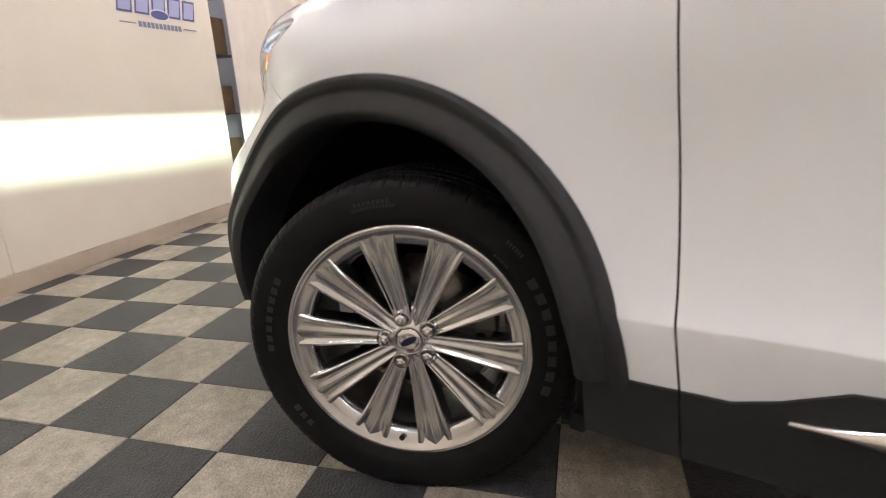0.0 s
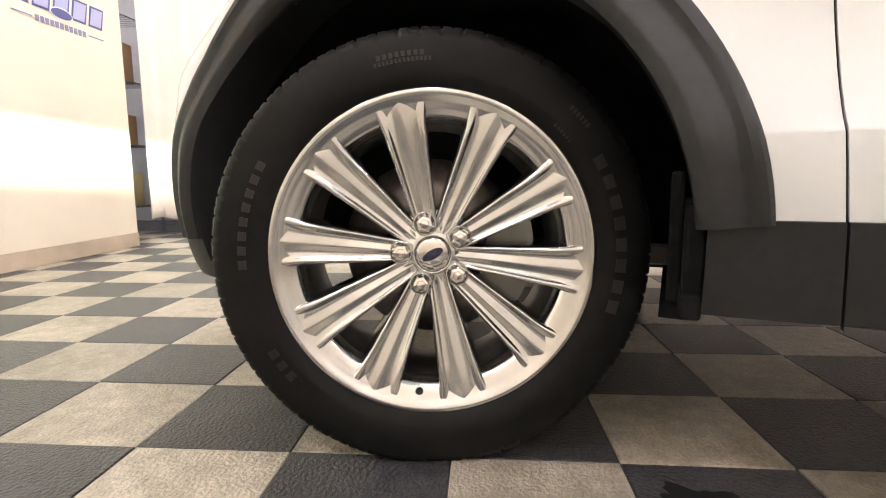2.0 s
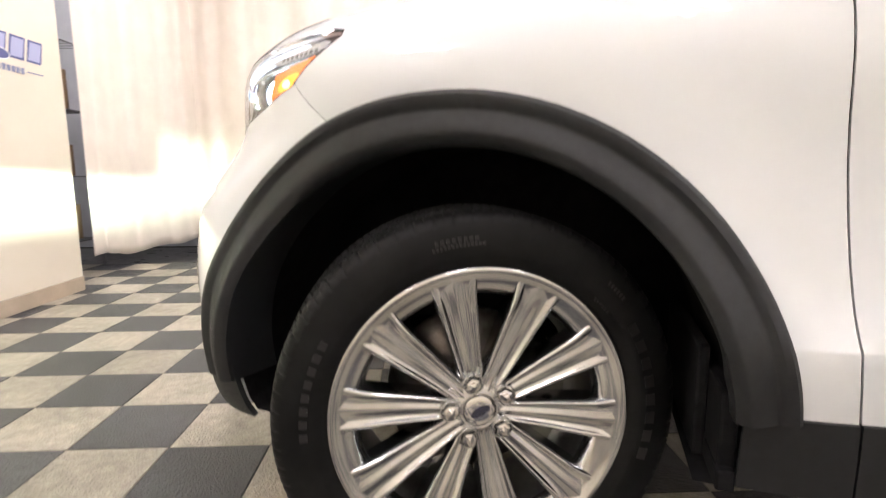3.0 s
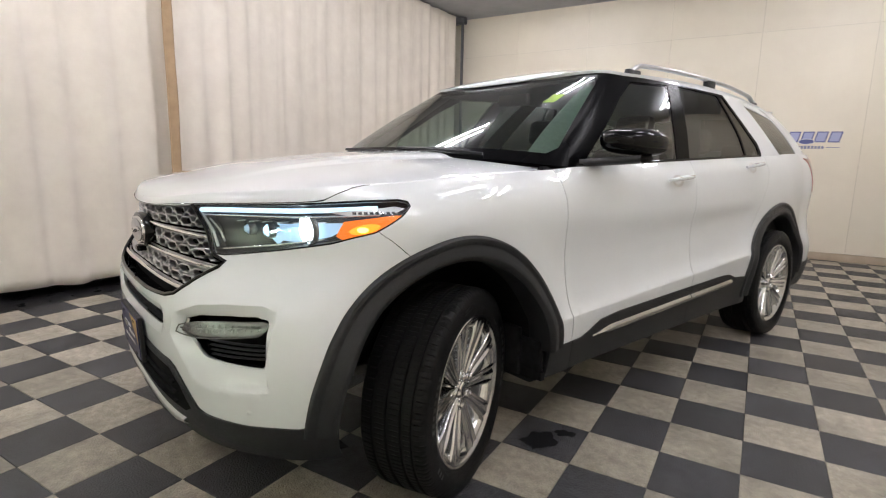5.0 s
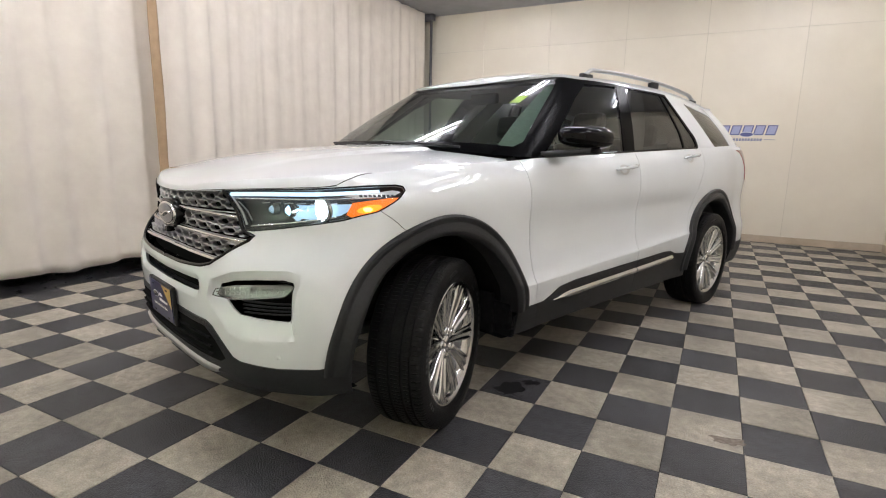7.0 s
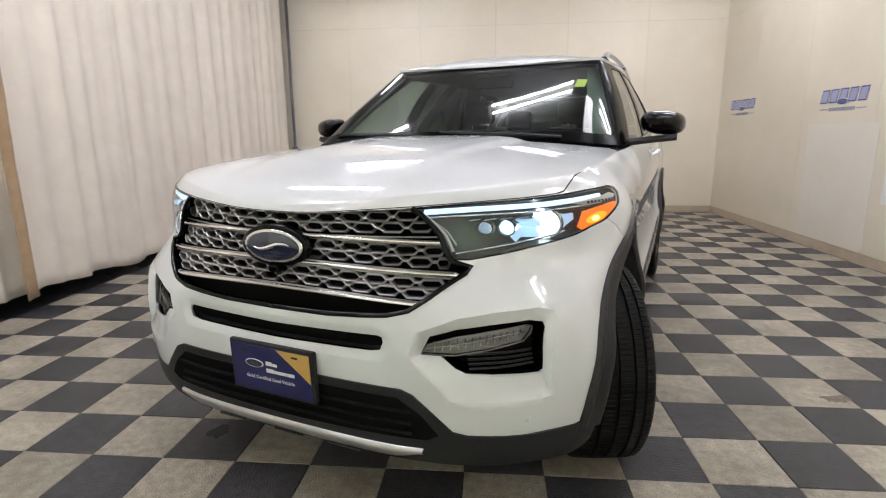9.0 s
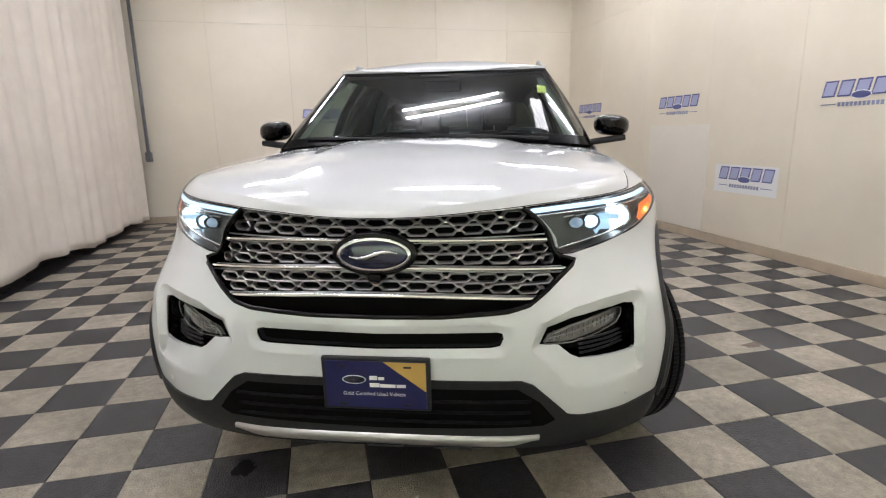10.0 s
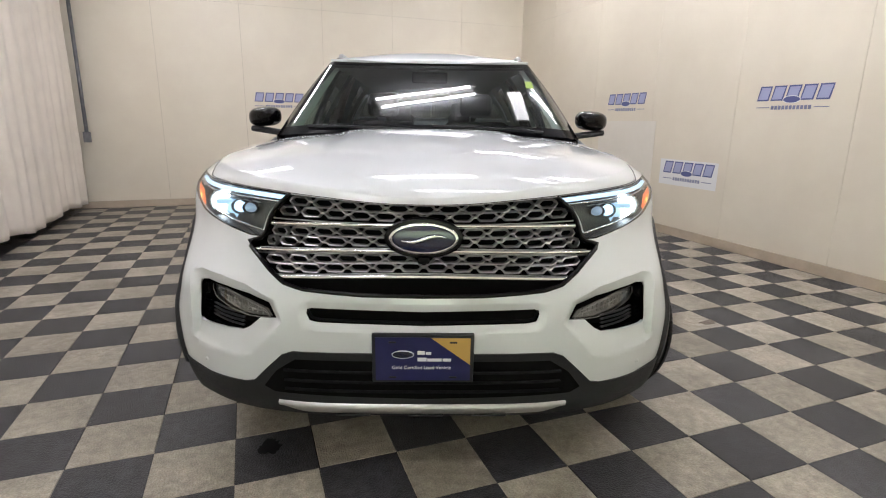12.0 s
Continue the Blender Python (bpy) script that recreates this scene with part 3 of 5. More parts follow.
MID = S0 - 0.05
LAMP = [X(0.450, 1.135), X(0.548, 0.925), X(0.562, 0.913), X(0.60, 0.912), X(0.705, 0.929), X(0.80, 0.948), X(0.855, 0.962), Q(-0.381, 1.0), Q(-0.30, 1.07), Q(-0.262, 1.115), Q(-0.262, 1.14), Q(-0.29, 1.153), Q(-0.38, 1.153), X(0.771, 1.144), X(0.60, 1.140)]
GRILLE = [(MID, 1.14), X(0.442, 1.137), X(0.543, 0.925), X(0.558, 0.908), X(0.607, 0.894), X(0.597, 0.877), X(0.515, 0.815), X(0.462, 0.778), X(0.40, 0.762), X(0.312, 0.755), X(0.2, 0.748), (MID, 0.745)]
SLOT = [(MID, 0.690), X(0.37, 0.700), X(0.385, 0.695), X(0.388, 0.680), X(0.378, 0.656), X(0.35, 0.650), (MID, 0.640)]
FOG = [X(0.500, 0.652), X(0.525, 0.708), X(0.60, 0.735), X(0.695, 0.750), X(0.780, 0.759), X(0.806, 0.752), X(0.818, 0.730), X(0.830, 0.600), X(0.824, 0.588), X(0.72, 0.590), X(0.63, 0.596), X(0.60, 0.612), X(0.56, 0.648)]
SCOOP = [X(0.468, 0.648), X(0.492, 0.722), X(0.60, 0.764), X(0.695, 0.778), X(0.790, 0.782), X(0.824, 0.770), X(0.834, 0.735), X(0.838, 0.600), X(0.842, 0.524), X(0.72, 0.508), X(0.63, 0.505), X(0.585, 0.520), X(0.525, 0.590)]
LOWER = [(MID, 0.546), X(0.44, 0.545), X(0.478, 0.53), X(0.588, 0.418), X(0.625, 0.408), X(0.78, 0.404), Q(-0.64, 0.412), Q(-0.58, 0.425), Q(-0.30, 0.425), Q(-0.30, 0.10), (MID, 0.10)]
ROCKER = [(0.40, 0.455), (0.66, 0.455), (0.72, 0.475), (0.80, 0.515), (0.95, 0.530), (2.10, 0.552), (2.20, 0.545), (2.30, 0.515), (2.55, 0.50), (2.62, 0.10), (0.40, 0.10)]
REAR_LOW = [(3.40, 0.46), (S_END + 0.1, 0.52), (S_END + 0.1, 0.10), (3.40, 0.10)]
TAIL_LAMP = [(3.56, 1.215), (3.60, 1.19), (3.74, 1.02), (3.86, 0.99), (4.0, 1.0), (4.0, 1.215)]
DOOR_F = [(0.522, 1.30), (0.527, 1.18), (0.546, 0.90), (0.574, 0.58), (0.588, 0.455), (0.599, 0.30)]
DOOR_M = [(1.700, 1.30), (1.690, 1.0), (1.690, 0.30)]
DOOR_R = [(2.780, 1.30), (2.745, 1.12), (2.60, 0.93), (2.50, 0.78), (2.44, 0.60), (2.40, 0.30)]
HOOD_LINE = [(MID, 1.147), X(0.45, 1.147), X(0.60, 1.150), X(0.771, 1.154), X(0.812, 1.158), Q(-0.46, 1.195), Q(-0.40, 1.235), Q(-0.36, 1.2499), (MID + 2.4, 1.2499)]
BUMPER_LINE = [Q(-0.385, 1.02), Q(-0.356, 0.985), Q(-0.30, 0.935), Q(-0.26, 0.90)]

master = grid([[(s, t, 0) for s in np.concatenate([np.linspace(S0, Y1, 64)[:-1], np.arange(Y1, S_END + 0.015, 0.03)])] for t in np.concatenate([np.arange(0.22, 0.96, 0.025), np.linspace(T0, T1, 14)])])
GAP_LINES = (DOOR_F, DOOR_M, DOOR_R, BUMPER_LINE)
gaps = [[q for q in strip(line, 0.0024 if line is BUMPER_LINE else 0.0036)] for line in GAP_LINES]
HOOD_AREA = HOOD_LINE[:-1] + [(Q(-0.36, 1.25)[0], 1.30), (MID, 1.30)]
CHAMFER = 0.026
SCOOP_FROM = s_of_x(0.66, 0.55)


def widened(poly, d):
    """The outline moved outwards by d."""
    area = sum(a[0] * b[1] - b[0] * a[1] for a, b in zip(poly, poly[1:] + poly[:1]))
    out = []
    for i, p in enumerate(poly):
        a, b = Vector(poly[i - 1]), Vector(poly[(i + 1) % len(poly)])
        u, v = (Vector(p) - a).normalized(), (b - Vector(p)).normalized()
        n = (Vector((u.y, -u.x)) + Vector((v.y, -v.x))).normalized() * (1 if area > 0 else -1)
        k = max(0.5, abs(n.dot(Vector((u.y, -u.x)))))
        out.append((p[0] + n.x * d / k, p[1] + n.y * d / k))
    return out


def edge_distance(poly, s, t):
    best = 9.0
    for (x0, y0), (x1, y1) in zip(poly, poly[1:] + poly[:1]):
        k = min(1.0, max(0.0, ((s - x0) * (x1 - x0) + (t - y0) * (y1 - y0)) / ((x1 - x0) ** 2 + (y1 - y0) ** 2)))
        best = min(best, math.hypot(s - x0 - k * (x1 - x0), t - y0 - k * (y1 - y0)))
    return best


def bumper_sink(s, t):
    """The bumper's skin slopes inwards round the lamp pockets and the slot."""
    slot = edge_distance(SLOT, s, t)
    dip = 0.0
    if inside(SCOOP, s, t):
        pocket, brow = edge_distance(FOG, s, t), edge_distance(SCOOP, s, t)
        dip = brow / (brow + pocket + 1e-6)
        if t < 0.59 and s > SCOOP_FROM:
            dip = max(dip, step(0.500, 0.590, t) ** 0.7 * min(1.0, brow / 0.012))
        dip *= 0.028
    return -dip - 0.013 * max(0.0, 1 - slot / CHAMFER) - 1e-6


CREASE = [q for q in strip([(y, crease_z(y)) for y in (0.40, 0.59, 0.88, 1.18, 1.5, 1.9, 2.35, 2.6)], 0.004)]
discs = [disc_poly(c, ARCH_Z, 0.51) for c in ARCHES]
SILL_END = [(0.434, 0.10), (0.60, 0.10), (0.60, 0.455), (0.434, 0.455)]
cut(master, SILL_END)
for poly in (LAMP, GRILLE, SLOT, FOG, SCOOP, widened(SCOOP, -0.012), widened(SLOT, CHAMFER), LOWER, ROCKER, REAR_LOW, TAIL_LAMP, HOOD_AREA, *CREASE, *[q for line in gaps for q in line], *discs):
    cut(master, poly)


def front_of(line, s, t):
    ts, ss = [p[1] for p in line][::-1], [p[0] for p in line][::-1]
    return s < float(np.interp(t, ts, ss))


def region(s, t):
    for poly in discs:
        if inside(poly, s, t) and not (t < 0.455 and s > 0.434 and s < 1.0):
            return None
    if inside(HOOD_AREA, s, t):
        return "hood_lip"
    if t < (0.312 if 0.3 < s < 2.6 else 0.295 if s < 2.6 else 0.26):
        return None
    for name, poly in (("lamp", LAMP), ("tail", TAIL_LAMP), ("grille", GRILLE), ("slot", SLOT), ("fog", FOG)):
        if inside(poly, s, t):
            return name
    if inside(LOWER, s, t):
        return "lower_bumper"
    for k in (0, 1):
        if any(inside(q, s, t) for q in gaps[k]):
            return "gap%d" % k
    if inside(ROCKER, s, t):
        return "rocker_cladding"
    if inside(REAR_LOW, s, t):
        return "rear_lower_bumper"
    for k, line in enumerate(gaps):
        if any(inside(q, s, t) for q in line):
            return "gap%d" % k
    if s < BUMPER_LINE[0][0] or (t < BUMPER_LINE[-1][1] and s < BUMPER_LINE[-1][0]) or (s < BUMPER_LINE[-1][0] and front_of(BUMPER_LINE, s, t)):
        return "front_bumper"
    if front_of(DOOR_F, s, t):
        return "front_fender"
    if front_of(DOOR_M, s, t):
        return "front_door"
    if front_of(DOOR_R, s, t):
        return "rear_door"
    return "quarter_panel"


groups = {}
for f in master.faces:
    c = f.calc_center_median()
    groups.setdefault(region(c.x, c.y), []).append([tuple(v.co[:2]) for v in f.verts])
master.free()


def mapped(faces, d=0.0):
    bm, seen = bmesh.new(), {}
    for f in faces:
        vs = []
        for s, t in f:
            key = (round(s, 4), round(t, 4))
            if key not in seen:
                p = off(s, t, d(s, t) if callable(d) else d) if d else flat(s, t)
                seen[key] = bm.verts.new((max(p.x, 0.0), p.y, p.z))
            if seen[key] not in vs:
                vs.append(seen[key])
        if len(vs) > 2:
            try:
                bm.faces.new(vs)
            except ValueError:
                pass
    return bm


LOOKS = {
    "front_bumper": (WHITE, "pearl white front bumper cover", True), "front_fender": (WHITE, "pearl white front fender", False),
    "front_door": (WHITE, "pearl white front door", False), "rear_door": (WHITE, "pearl white rear door", False),
    "quarter_panel": (WHITE, "pearl white rear quarter panel", False), "lower_bumper": (BLACK_PLASTIC, "black textured lower bumper", True),
    "rocker_cladding": (BLACK_PLASTIC, "black plastic sill cladding", False), "rear_lower_bumper": (BLACK_PLASTIC, "black rear bumper edge", False),
}
doors = {}
for name, (material, label, joined) in LOOKS.items():
    made = both(name, mapped(groups[name], 0.006 if material is BLACK_PLASTIC else bumper_sink if name == "front_bumper" else 0.0), material, label, True, 0.012, joined)
    doors[name] = made
for k in range(4):
    both("shut_line", mapped(groups["gap%d" % k], -0.006), DARK, "dark panel gap", True)
both("tail_lamp", mapped(groups["tail"], 0.004), RED_LENS, "red tail lamp wrapping the corner", True, 0.02)


def patch(s0, s1, t0, t1, ns, nt, d=0.0, keep=None):
    """A part of the body's surface as a grid, d proud of it."""
    return grid([[off(lerp(s0, s1, i / ns), lerp(t0, t1, j / nt), d) for i in range(ns + 1)] for j in range(nt + 1)])


# hood
stations = [S0 + (Y1 - S0) * (k / 50) ** 1.0 for k in range(51)] + [Y1 + 0.04 * k for k in range(1, 15)]
rows = []
for s in stations:
    e = flat(s, T1)
    low = float(np.interp(s, [p[0] for p in HOOD_LINE], [p[1] for p in HOOD_LINE])) + 0.003
    row = [(e.x * k / 64, e.y, hood_z(e.x * k / 64, e.y)) for k in range(65)]
    if low < T1 - 0.004:
        row += [tuple(flat(s, lerp(T1, low, k / 6))) for k in range(1, 7)]
    else:
        row += [tuple(flat(s, T1 - 0.0002 * k)) for k in range(1, 7)]
    rows.append(row)
hood_bm = grid(rows)
bmesh.ops.remove_doubles(hood_bm, verts=hood_bm.verts, dist=1e-4)
both("hood", hood_bm, WHITE, "pearl white hood with a raised middle", True, 0.0, True)
both("hood_gap", tube([off(s, float(np.interp(s, [p[0] for p in HOOD_LINE], [p[1] for p in HOOD_LINE])) - 0.001, 0.0002) for s in np.linspace(S0, s_of_y(-0.345, 1.2), 110)], 0.0012, 6), DARK, "dark gap round the hood", True, joined=True)


# ---- the car: cabin ----
def ring_low(k):
    if k < 0:
        a = max(0.0, 1 + k) * math.pi / 2
        x, y = 0.886 * math.sin(a) ** 0.72, 0.70 - 0.41 * math.cos(a) ** 0.72
        return Vector((x, y, lerp(1.240, belt_z(0.70), math.sin(a) ** 3)))
    if k <= 3:
        y = 0.70 + (3.55 - 0.70) * k / 3
        return Vector((edge_at(y)[0] - 0.004, y, belt_z(y) - 0.002))
    a = min(1.0, k - 3) * math.pi / 2 * 0.99999
    return Vector(((edge_at(3.55)[0] - 0.004) * math.cos(a) ** 0.6, 3.55 + 0.46 * math.sin(a) ** 0.6, belt_z(3.55)))


def ring_high(k):
    if k < 0:
        a = max(0.0, 1 + k) * math.pi / 2
        return Vector((0.668 * math.sin(a) ** 0.5, 1.31 - 0.255 * math.cos(a) ** 0.5, lerp(1.664, 1.682, math.sin(a) ** 2)))
    if k <= 3:
        y = 1.31 + (3.45 - 1.31) * k / 3
        return Vector((curve_at([1.3, 1.8, 2.6, 3.2, 3.45], [0.668, 0.690, 0.685, 0.655, 0.635], y), y, curve_at([1.3, 1.9, 2.6, 3.2, 3.45], [1.682, 1.700, 1.692, 1.655, 1.632], y)))
    a = min(1.0, k - 3) * math.pi / 2 * 0.99999
    return Vector((0.635 * math.cos(a) ** 0.5, 3.45 + 0.32 * math.sin(a) ** 0.5, lerp(1.632, 1.66, math.sin(a))))


def cabin(k, v, d=0.0):
    lo, hi = ring_low(k), ring_high(k)
    p = lo.lerp(hi, v)
    bulge = math.sin(math.pi * v)
    side = step(-0.35, 0.1, k) * step(3.9, 3.2, k)
    p.x += 0.022 * bulge * side
    p.y -= 0.030 * bulge * step(0.1, -0.6, k)
    if d:
        e = 0.01
        n = (cabin(k + e, v) - cabin(k - e, v)).cross(cabin(k, min(1, v + e)) - cabin(k, max(0, v - e)))
        if n.length > 1e-9:
            p += n.normalized() * d
    return p


def kv(y, z):
    """Where on the flat cabin a place of its side lies."""
    v = 0.5
    for _ in range(6):
        k = 3 * (y - lerp(0.70, 1.31, v)) / lerp(2.85, 2.14, v)
        v = (z - ring_low(k).z) / (ring_high(k).z - ring_low(k).z)
    return k, v


def poly_kv(points):
    out = []
    for (y0, z0), (y1, z1) in zip(points, points[1:] + points[:1]):
        n = max(1, int(math.hypot(y1 - y0, z1 - z0) / 0.25))
        out += [kv(lerp(y0, y1, i / n), lerp(z0, z1, i / n)) for i in range(n)]
    return out


FRONT_WIN = poly_kv([(0.73, 1.220), (1.575, 1.252), (1.625, 1.45), (1.745, 1.672), (1.38, 1.655), (1.20, 1.555)])
REAR_WIN = poly_kv([(1.715, 1.257), (2.475, 1.288), (2.46, 1.40), (2.385, 1.668), (1.865, 1.676)])
VENT_WIN = poly_kv([(2.500, 1.288), (2.690, 1.294), (2.715, 1.31), (2.70, 1.36), (2.475, 1.664), (2.410, 1.667), (2.485, 1.40)])
QUARTER_WIN = poly_kv([(3.09, 1.305), (3.50, 1.320), (3.40, 1.575), (2.83, 1.642), (2.88, 1.58)])
BLACK_SIDE = poly_kv([(0.40, 1.16), (2.72, 1.285), (2.755, 1.305), (2.74, 1.37), (2.50, 1.682), (1.35, 1.690), (1.0, 1.50)])
SHIELD = [(-1.2, 0.0), (-0.165, 0.0), (-0.165, 1.02), (-1.2, 1.02)]
SHIELD_CLEAR = [(-1.2, 0.10), (-0.255, 0.10), (-0.195, 0.16), (-0.200, 0.90), (-0.255, 0.945), (-1.2, 0.945)]
BACK = [(3.10, 0.10), (4.1, 0.10), (4.1, 0.92), (3.10, 0.92)]
flat_cabin = grid([[(k, v, 0) for k in np.concatenate([np.linspace(-1, 0, 26)[:-1], np.linspace(0, 3, 76), np.linspace(3, 4, 14)[1:]])] for v in np.linspace(0, 1, 15)])
for poly in (FRONT_WIN, REAR_WIN, VENT_WIN, QUARTER_WIN, BLACK_SIDE, SHIELD, SHIELD_CLEAR, BACK):
    cut(flat_cabin, poly)
cab = {}
for f in flat_cabin.faces:
    c = f.calc_center_median()
    for name, poly in (("windshield", SHIELD_CLEAR), ("windshield_border", SHIELD), ("front_window", FRONT_WIN), ("rear_window", REAR_WIN), ("vent_window", VENT_WIN), ("quarter_window", QUARTER_WIN), ("back_window", BACK), ("window_frame", BLACK_SIDE), ("body_pillar", None)):
        if poly is None or inside(poly, c.x, c.y):
            if name == "body_pillar" and c.x < 0.3:
                name = "window_frame"
            cab.setdefault(name, []).append([tuple(v.co[:2]) for v in f.verts])
            break
flat_cabin.free()


def cabin_mesh(faces, d=0.0):
    bm, seen = bmesh.new(), {}
    for f in faces:
        vs = []
        for key in f:
            key = (round(key[0], 4), round(key[1], 4))
            if key not in seen:
                p = cabin(*key, d)
                seen[key] = bm.verts.new((max(0.0, p.x), p.y, p.z))
            if seen[key] not in vs:
                vs.append(seen[key])
        if len(vs) > 2:
            try:
                bm.faces.new(vs)
            except ValueError:
                pass
    return bm


for name, material, label, joined in (("windshield", WINDSHIELD, "curved clear windshield", True), ("windshield_border", PILLAR_BLACK, "black border of the windshield", True), ("front_window", SIDE_GLASS, "lightly tinted front door window", False), ("rear_window", PRIVACY_GLASS, "dark privacy glass of the rear door", False), ("vent_window", PRIVACY_GLASS, "small dark fixed pane", False), ("quarter_window", PRIVACY_GLASS, "dark glass of the rear quarter", False), ("back_window", PRIVACY_GLASS, "dark glass of the tailgate", True), ("window_frame", PILLAR_BLACK, "gloss black pillars and window frame", False), ("body_pillar", WHITE, "white rear pillar", False)):
    glass = name.endswith("window") or name == "windshield"
    both(name, cabin_mesh(cab[name], -0.004 if glass and name != "windshield" else 0.0), material, label, True, 0.0 if glass else 0.02, joined)


def roof_row(k):
    e = ring_high(k)
    out = []
    for i in range(19):
        u = i / 18
        rise = 0.058 * (1 - u**2.6) * step(1.03, 1.42, e.y) + 0.012 * (1 - u**2)
        out.append((e.x * u, e.y, e.z + rise))
    return out


ks = [*np.linspace(-1, 0, 24), *np.linspace(0.05, 3, 50), *np.linspace(3.05, 4, 14)]
roof = grid([roof_row(k) for k in ks], flip=True)
bmesh.ops.remove_doubles(roof, verts=roof.verts, dist=1e-4)
both("roof", roof, WHITE, "pearl white roof", True, 0.015, True)
lining = grid([[(x * 0.97, y, z - 0.035) for x, y, z in roof_row(k)] for k in ks], flip=True)
bmesh.ops.remove_doubles(lining, verts=lining.verts, dist=1e-4)
both("headliner", lining, INTERIOR_LIGHT, "pale fabric headliner", True, joined=True)
for k0, k1 in ((-0.40, -0.03), (1.02, 1.27), (2.3, 2.6)):
    both("pillar_trim", grid([[cabin(lerp(k0, k1, i / 6), v, -0.045) for i in range(7)] for v in np.linspace(0.0, 1, 12)]), INTERIOR_LIGHT, "pale inner pillar trim")
# window sill trim and chrome line
both("belt_trim", tube([cabin(k, 0.012, 0.004) for k in np.linspace(-0.02, 2.12, 50)], 0.007, 6), GLOSS_BLACK, "black belt seal under the windows")

# roof rails
def rail_point(q):
    k = lerp(0.15, 2.75, q)
    p = ring_high(k)
    return Vector((p.x - 0.035, p.y, p.z + 0.026 + 0.044 * step(0, 0.07, q) * step(1, 0.90, q)))


rail = both("roof_rail", tube([rail_point(q) for q in np.linspace(0, 1, 60)], 0.017, 10, flat=0.75), SATIN, "satin silver roof rail")
for q in (0.03, 0.52, 0.96):
    p = rail_point(q)
    both("rail_foot", box(p.x - 0.016, p.x + 0.016, p.y - 0.06, p.y + 0.06, p.z - 0.05, p.z, 0.006), BLACK_PLASTIC, "black rail foot")


# ---- the car: wheel arches, sills, under-body ----
def arch_trim(c, front):
    rows = []
    a0, a1 = (math.radians(5), math.radians(182)) if front else (math.radians(0), math.radians(184))
    n = 64
    for i in range(n + 1):
        a = lerp(a0, a1, i / n)  # from the rear foot over the top to the front foot
        row = []
        for r, d in ((ARCH_OUT + 0.004, -0.014), (ARCH_OUT, 0.006), (ARCH_OUT - 0.005, 0.0115), (ARCH_OUT - 0.013, 0.0125), (ARCH_OUT - 0.022, 0.0070), (ARCH_OUT - 0.027, 0.0060), (ARCH_OUT - 0.033, 0.0075), (ARCH_IN + 0.034, 0.0165), (ARCH_IN + 0.021, 0.0215), (ARCH_IN + 0.016, 0.0215), (ARCH_IN + 0.002, 0.011), (ARCH_IN, 0.002), (ARCH_IN, -0.05), (ARCH_IN + 0.004, -0.11)):
            y, z = c + r * math.cos(a) * (1.02 if math.cos(a) < 0 else 0.995), ARCH_Z + r * math.sin(a)
            s = s_of_y(y, max(0.23, z))
            p = off(s, max(0.23, z), 0.0)
            nx = normal_at(s, max(0.23, z))
            row.append(p + Vector((nx.x, nx.y, 0)).normalized() * d)
        rows.append(row)
    return both("wheel_arch_trim", grid(rows, flip=False), BLACK_PLASTIC, "black textured wheel arch trim", True, 0.004)


arch_trim(ARCHES[0], True)
arch_trim(ARCHES[1], False)

for c in ARCHES:
    bm = bmesh.new()
    n = 36
    rows = []
    for i in range(n + 1):
        a = lerp(math.radians(-28), math.radians(208), i / n)
        y, z = c + 0.484 * math.cos(a), max(0.30, ARCH_Z + 0.484 * math.sin(a))
        skin = flat(s_of_y(y, z), z).x - 0.018
        rows.append([(x, y, z) for x in (0.42, 0.6, 0.8, skin)])
    grid(rows, bm=bm)
    rows = [[(0.42, c + r * math.cos(lerp(math.radians(-28), math.radians(208), i / n)), max(0.30, ARCH_Z + r * math.sin(lerp(math.radians(-28), math.radians(208), i / n)))) for r in (0.02, 0.25, 0.484)] for i in range(n + 1)]
    grid(rows, bm=bm)
    both("wheel_well", bm, LINER, "black wheel well liner")

part("underbody", box(-0.74, 0.74, 0.55, 2.46, 0.36, 0.40, 0.02), UNDERSIDE, car, "dark underbody")
part("engine_tray", box(-0.45, 0.45, -0.74, 0.55, 0.30, 0.35, 0.02), UNDERSIDE, car, "grey tray under the engine")
part("rear_floor", box(-0.55, 0.55, 2.46, 3.9, 0.30, 0.38, 0.02), LINER, car, "dark rear floor")
part("engine_block", box(-0.40, 0.40, -0.62, 0.45, 0.28, 1.0, 0.05), LINER, car, "dark engine bay filling")
both("sill", box(0.74, 0.955, 0.44, 2.46, 0.312, 0.350, 0.012), BLACK_PLASTIC, "black sill underside", False)
both("mud_flap", box(0.86, 0.975, 0.404, 0.4335, 0.308, 0.345, 0.005), LINER, "small black tab at the sill end", False)
both("well_panel", box(0.45, 0.86, 0.386, 0.407, 0.305, 0.52, 0.006), LINER, "black rear wall of the wheel well", False)
both("well_edge", box(0.70, 0.957, 0.408, 0.437, 0.335, 0.475, 0.006), LINER, "black edge of the wheel well", False)
for q0, q1 in ((0.0, 0.620), (0.626, 1.0)):
    chrome_rows = []
    for i in range(41):
        q = lerp(q0, q1, i / 40)
        s, mid = lerp(0.735, 2.26, q), lerp(0.452, 0.492, q)
        h = 0.020 * min(1.0, step(0, 0.12, q) + 0.02) * (step(1.0, 0.985, q) * 0.9 + 0.1)
        chrome_rows.append([off(s, mid - h, 0.008), off(s, mid - h * 0.8, 0.016), off(s, mid + h * 0.2, 0.020), off(s, mid + h, 0.008)])
    both("sill_chrome", grid(chrome_rows, flip=True), CHROME, "bright chrome strip on the sill")

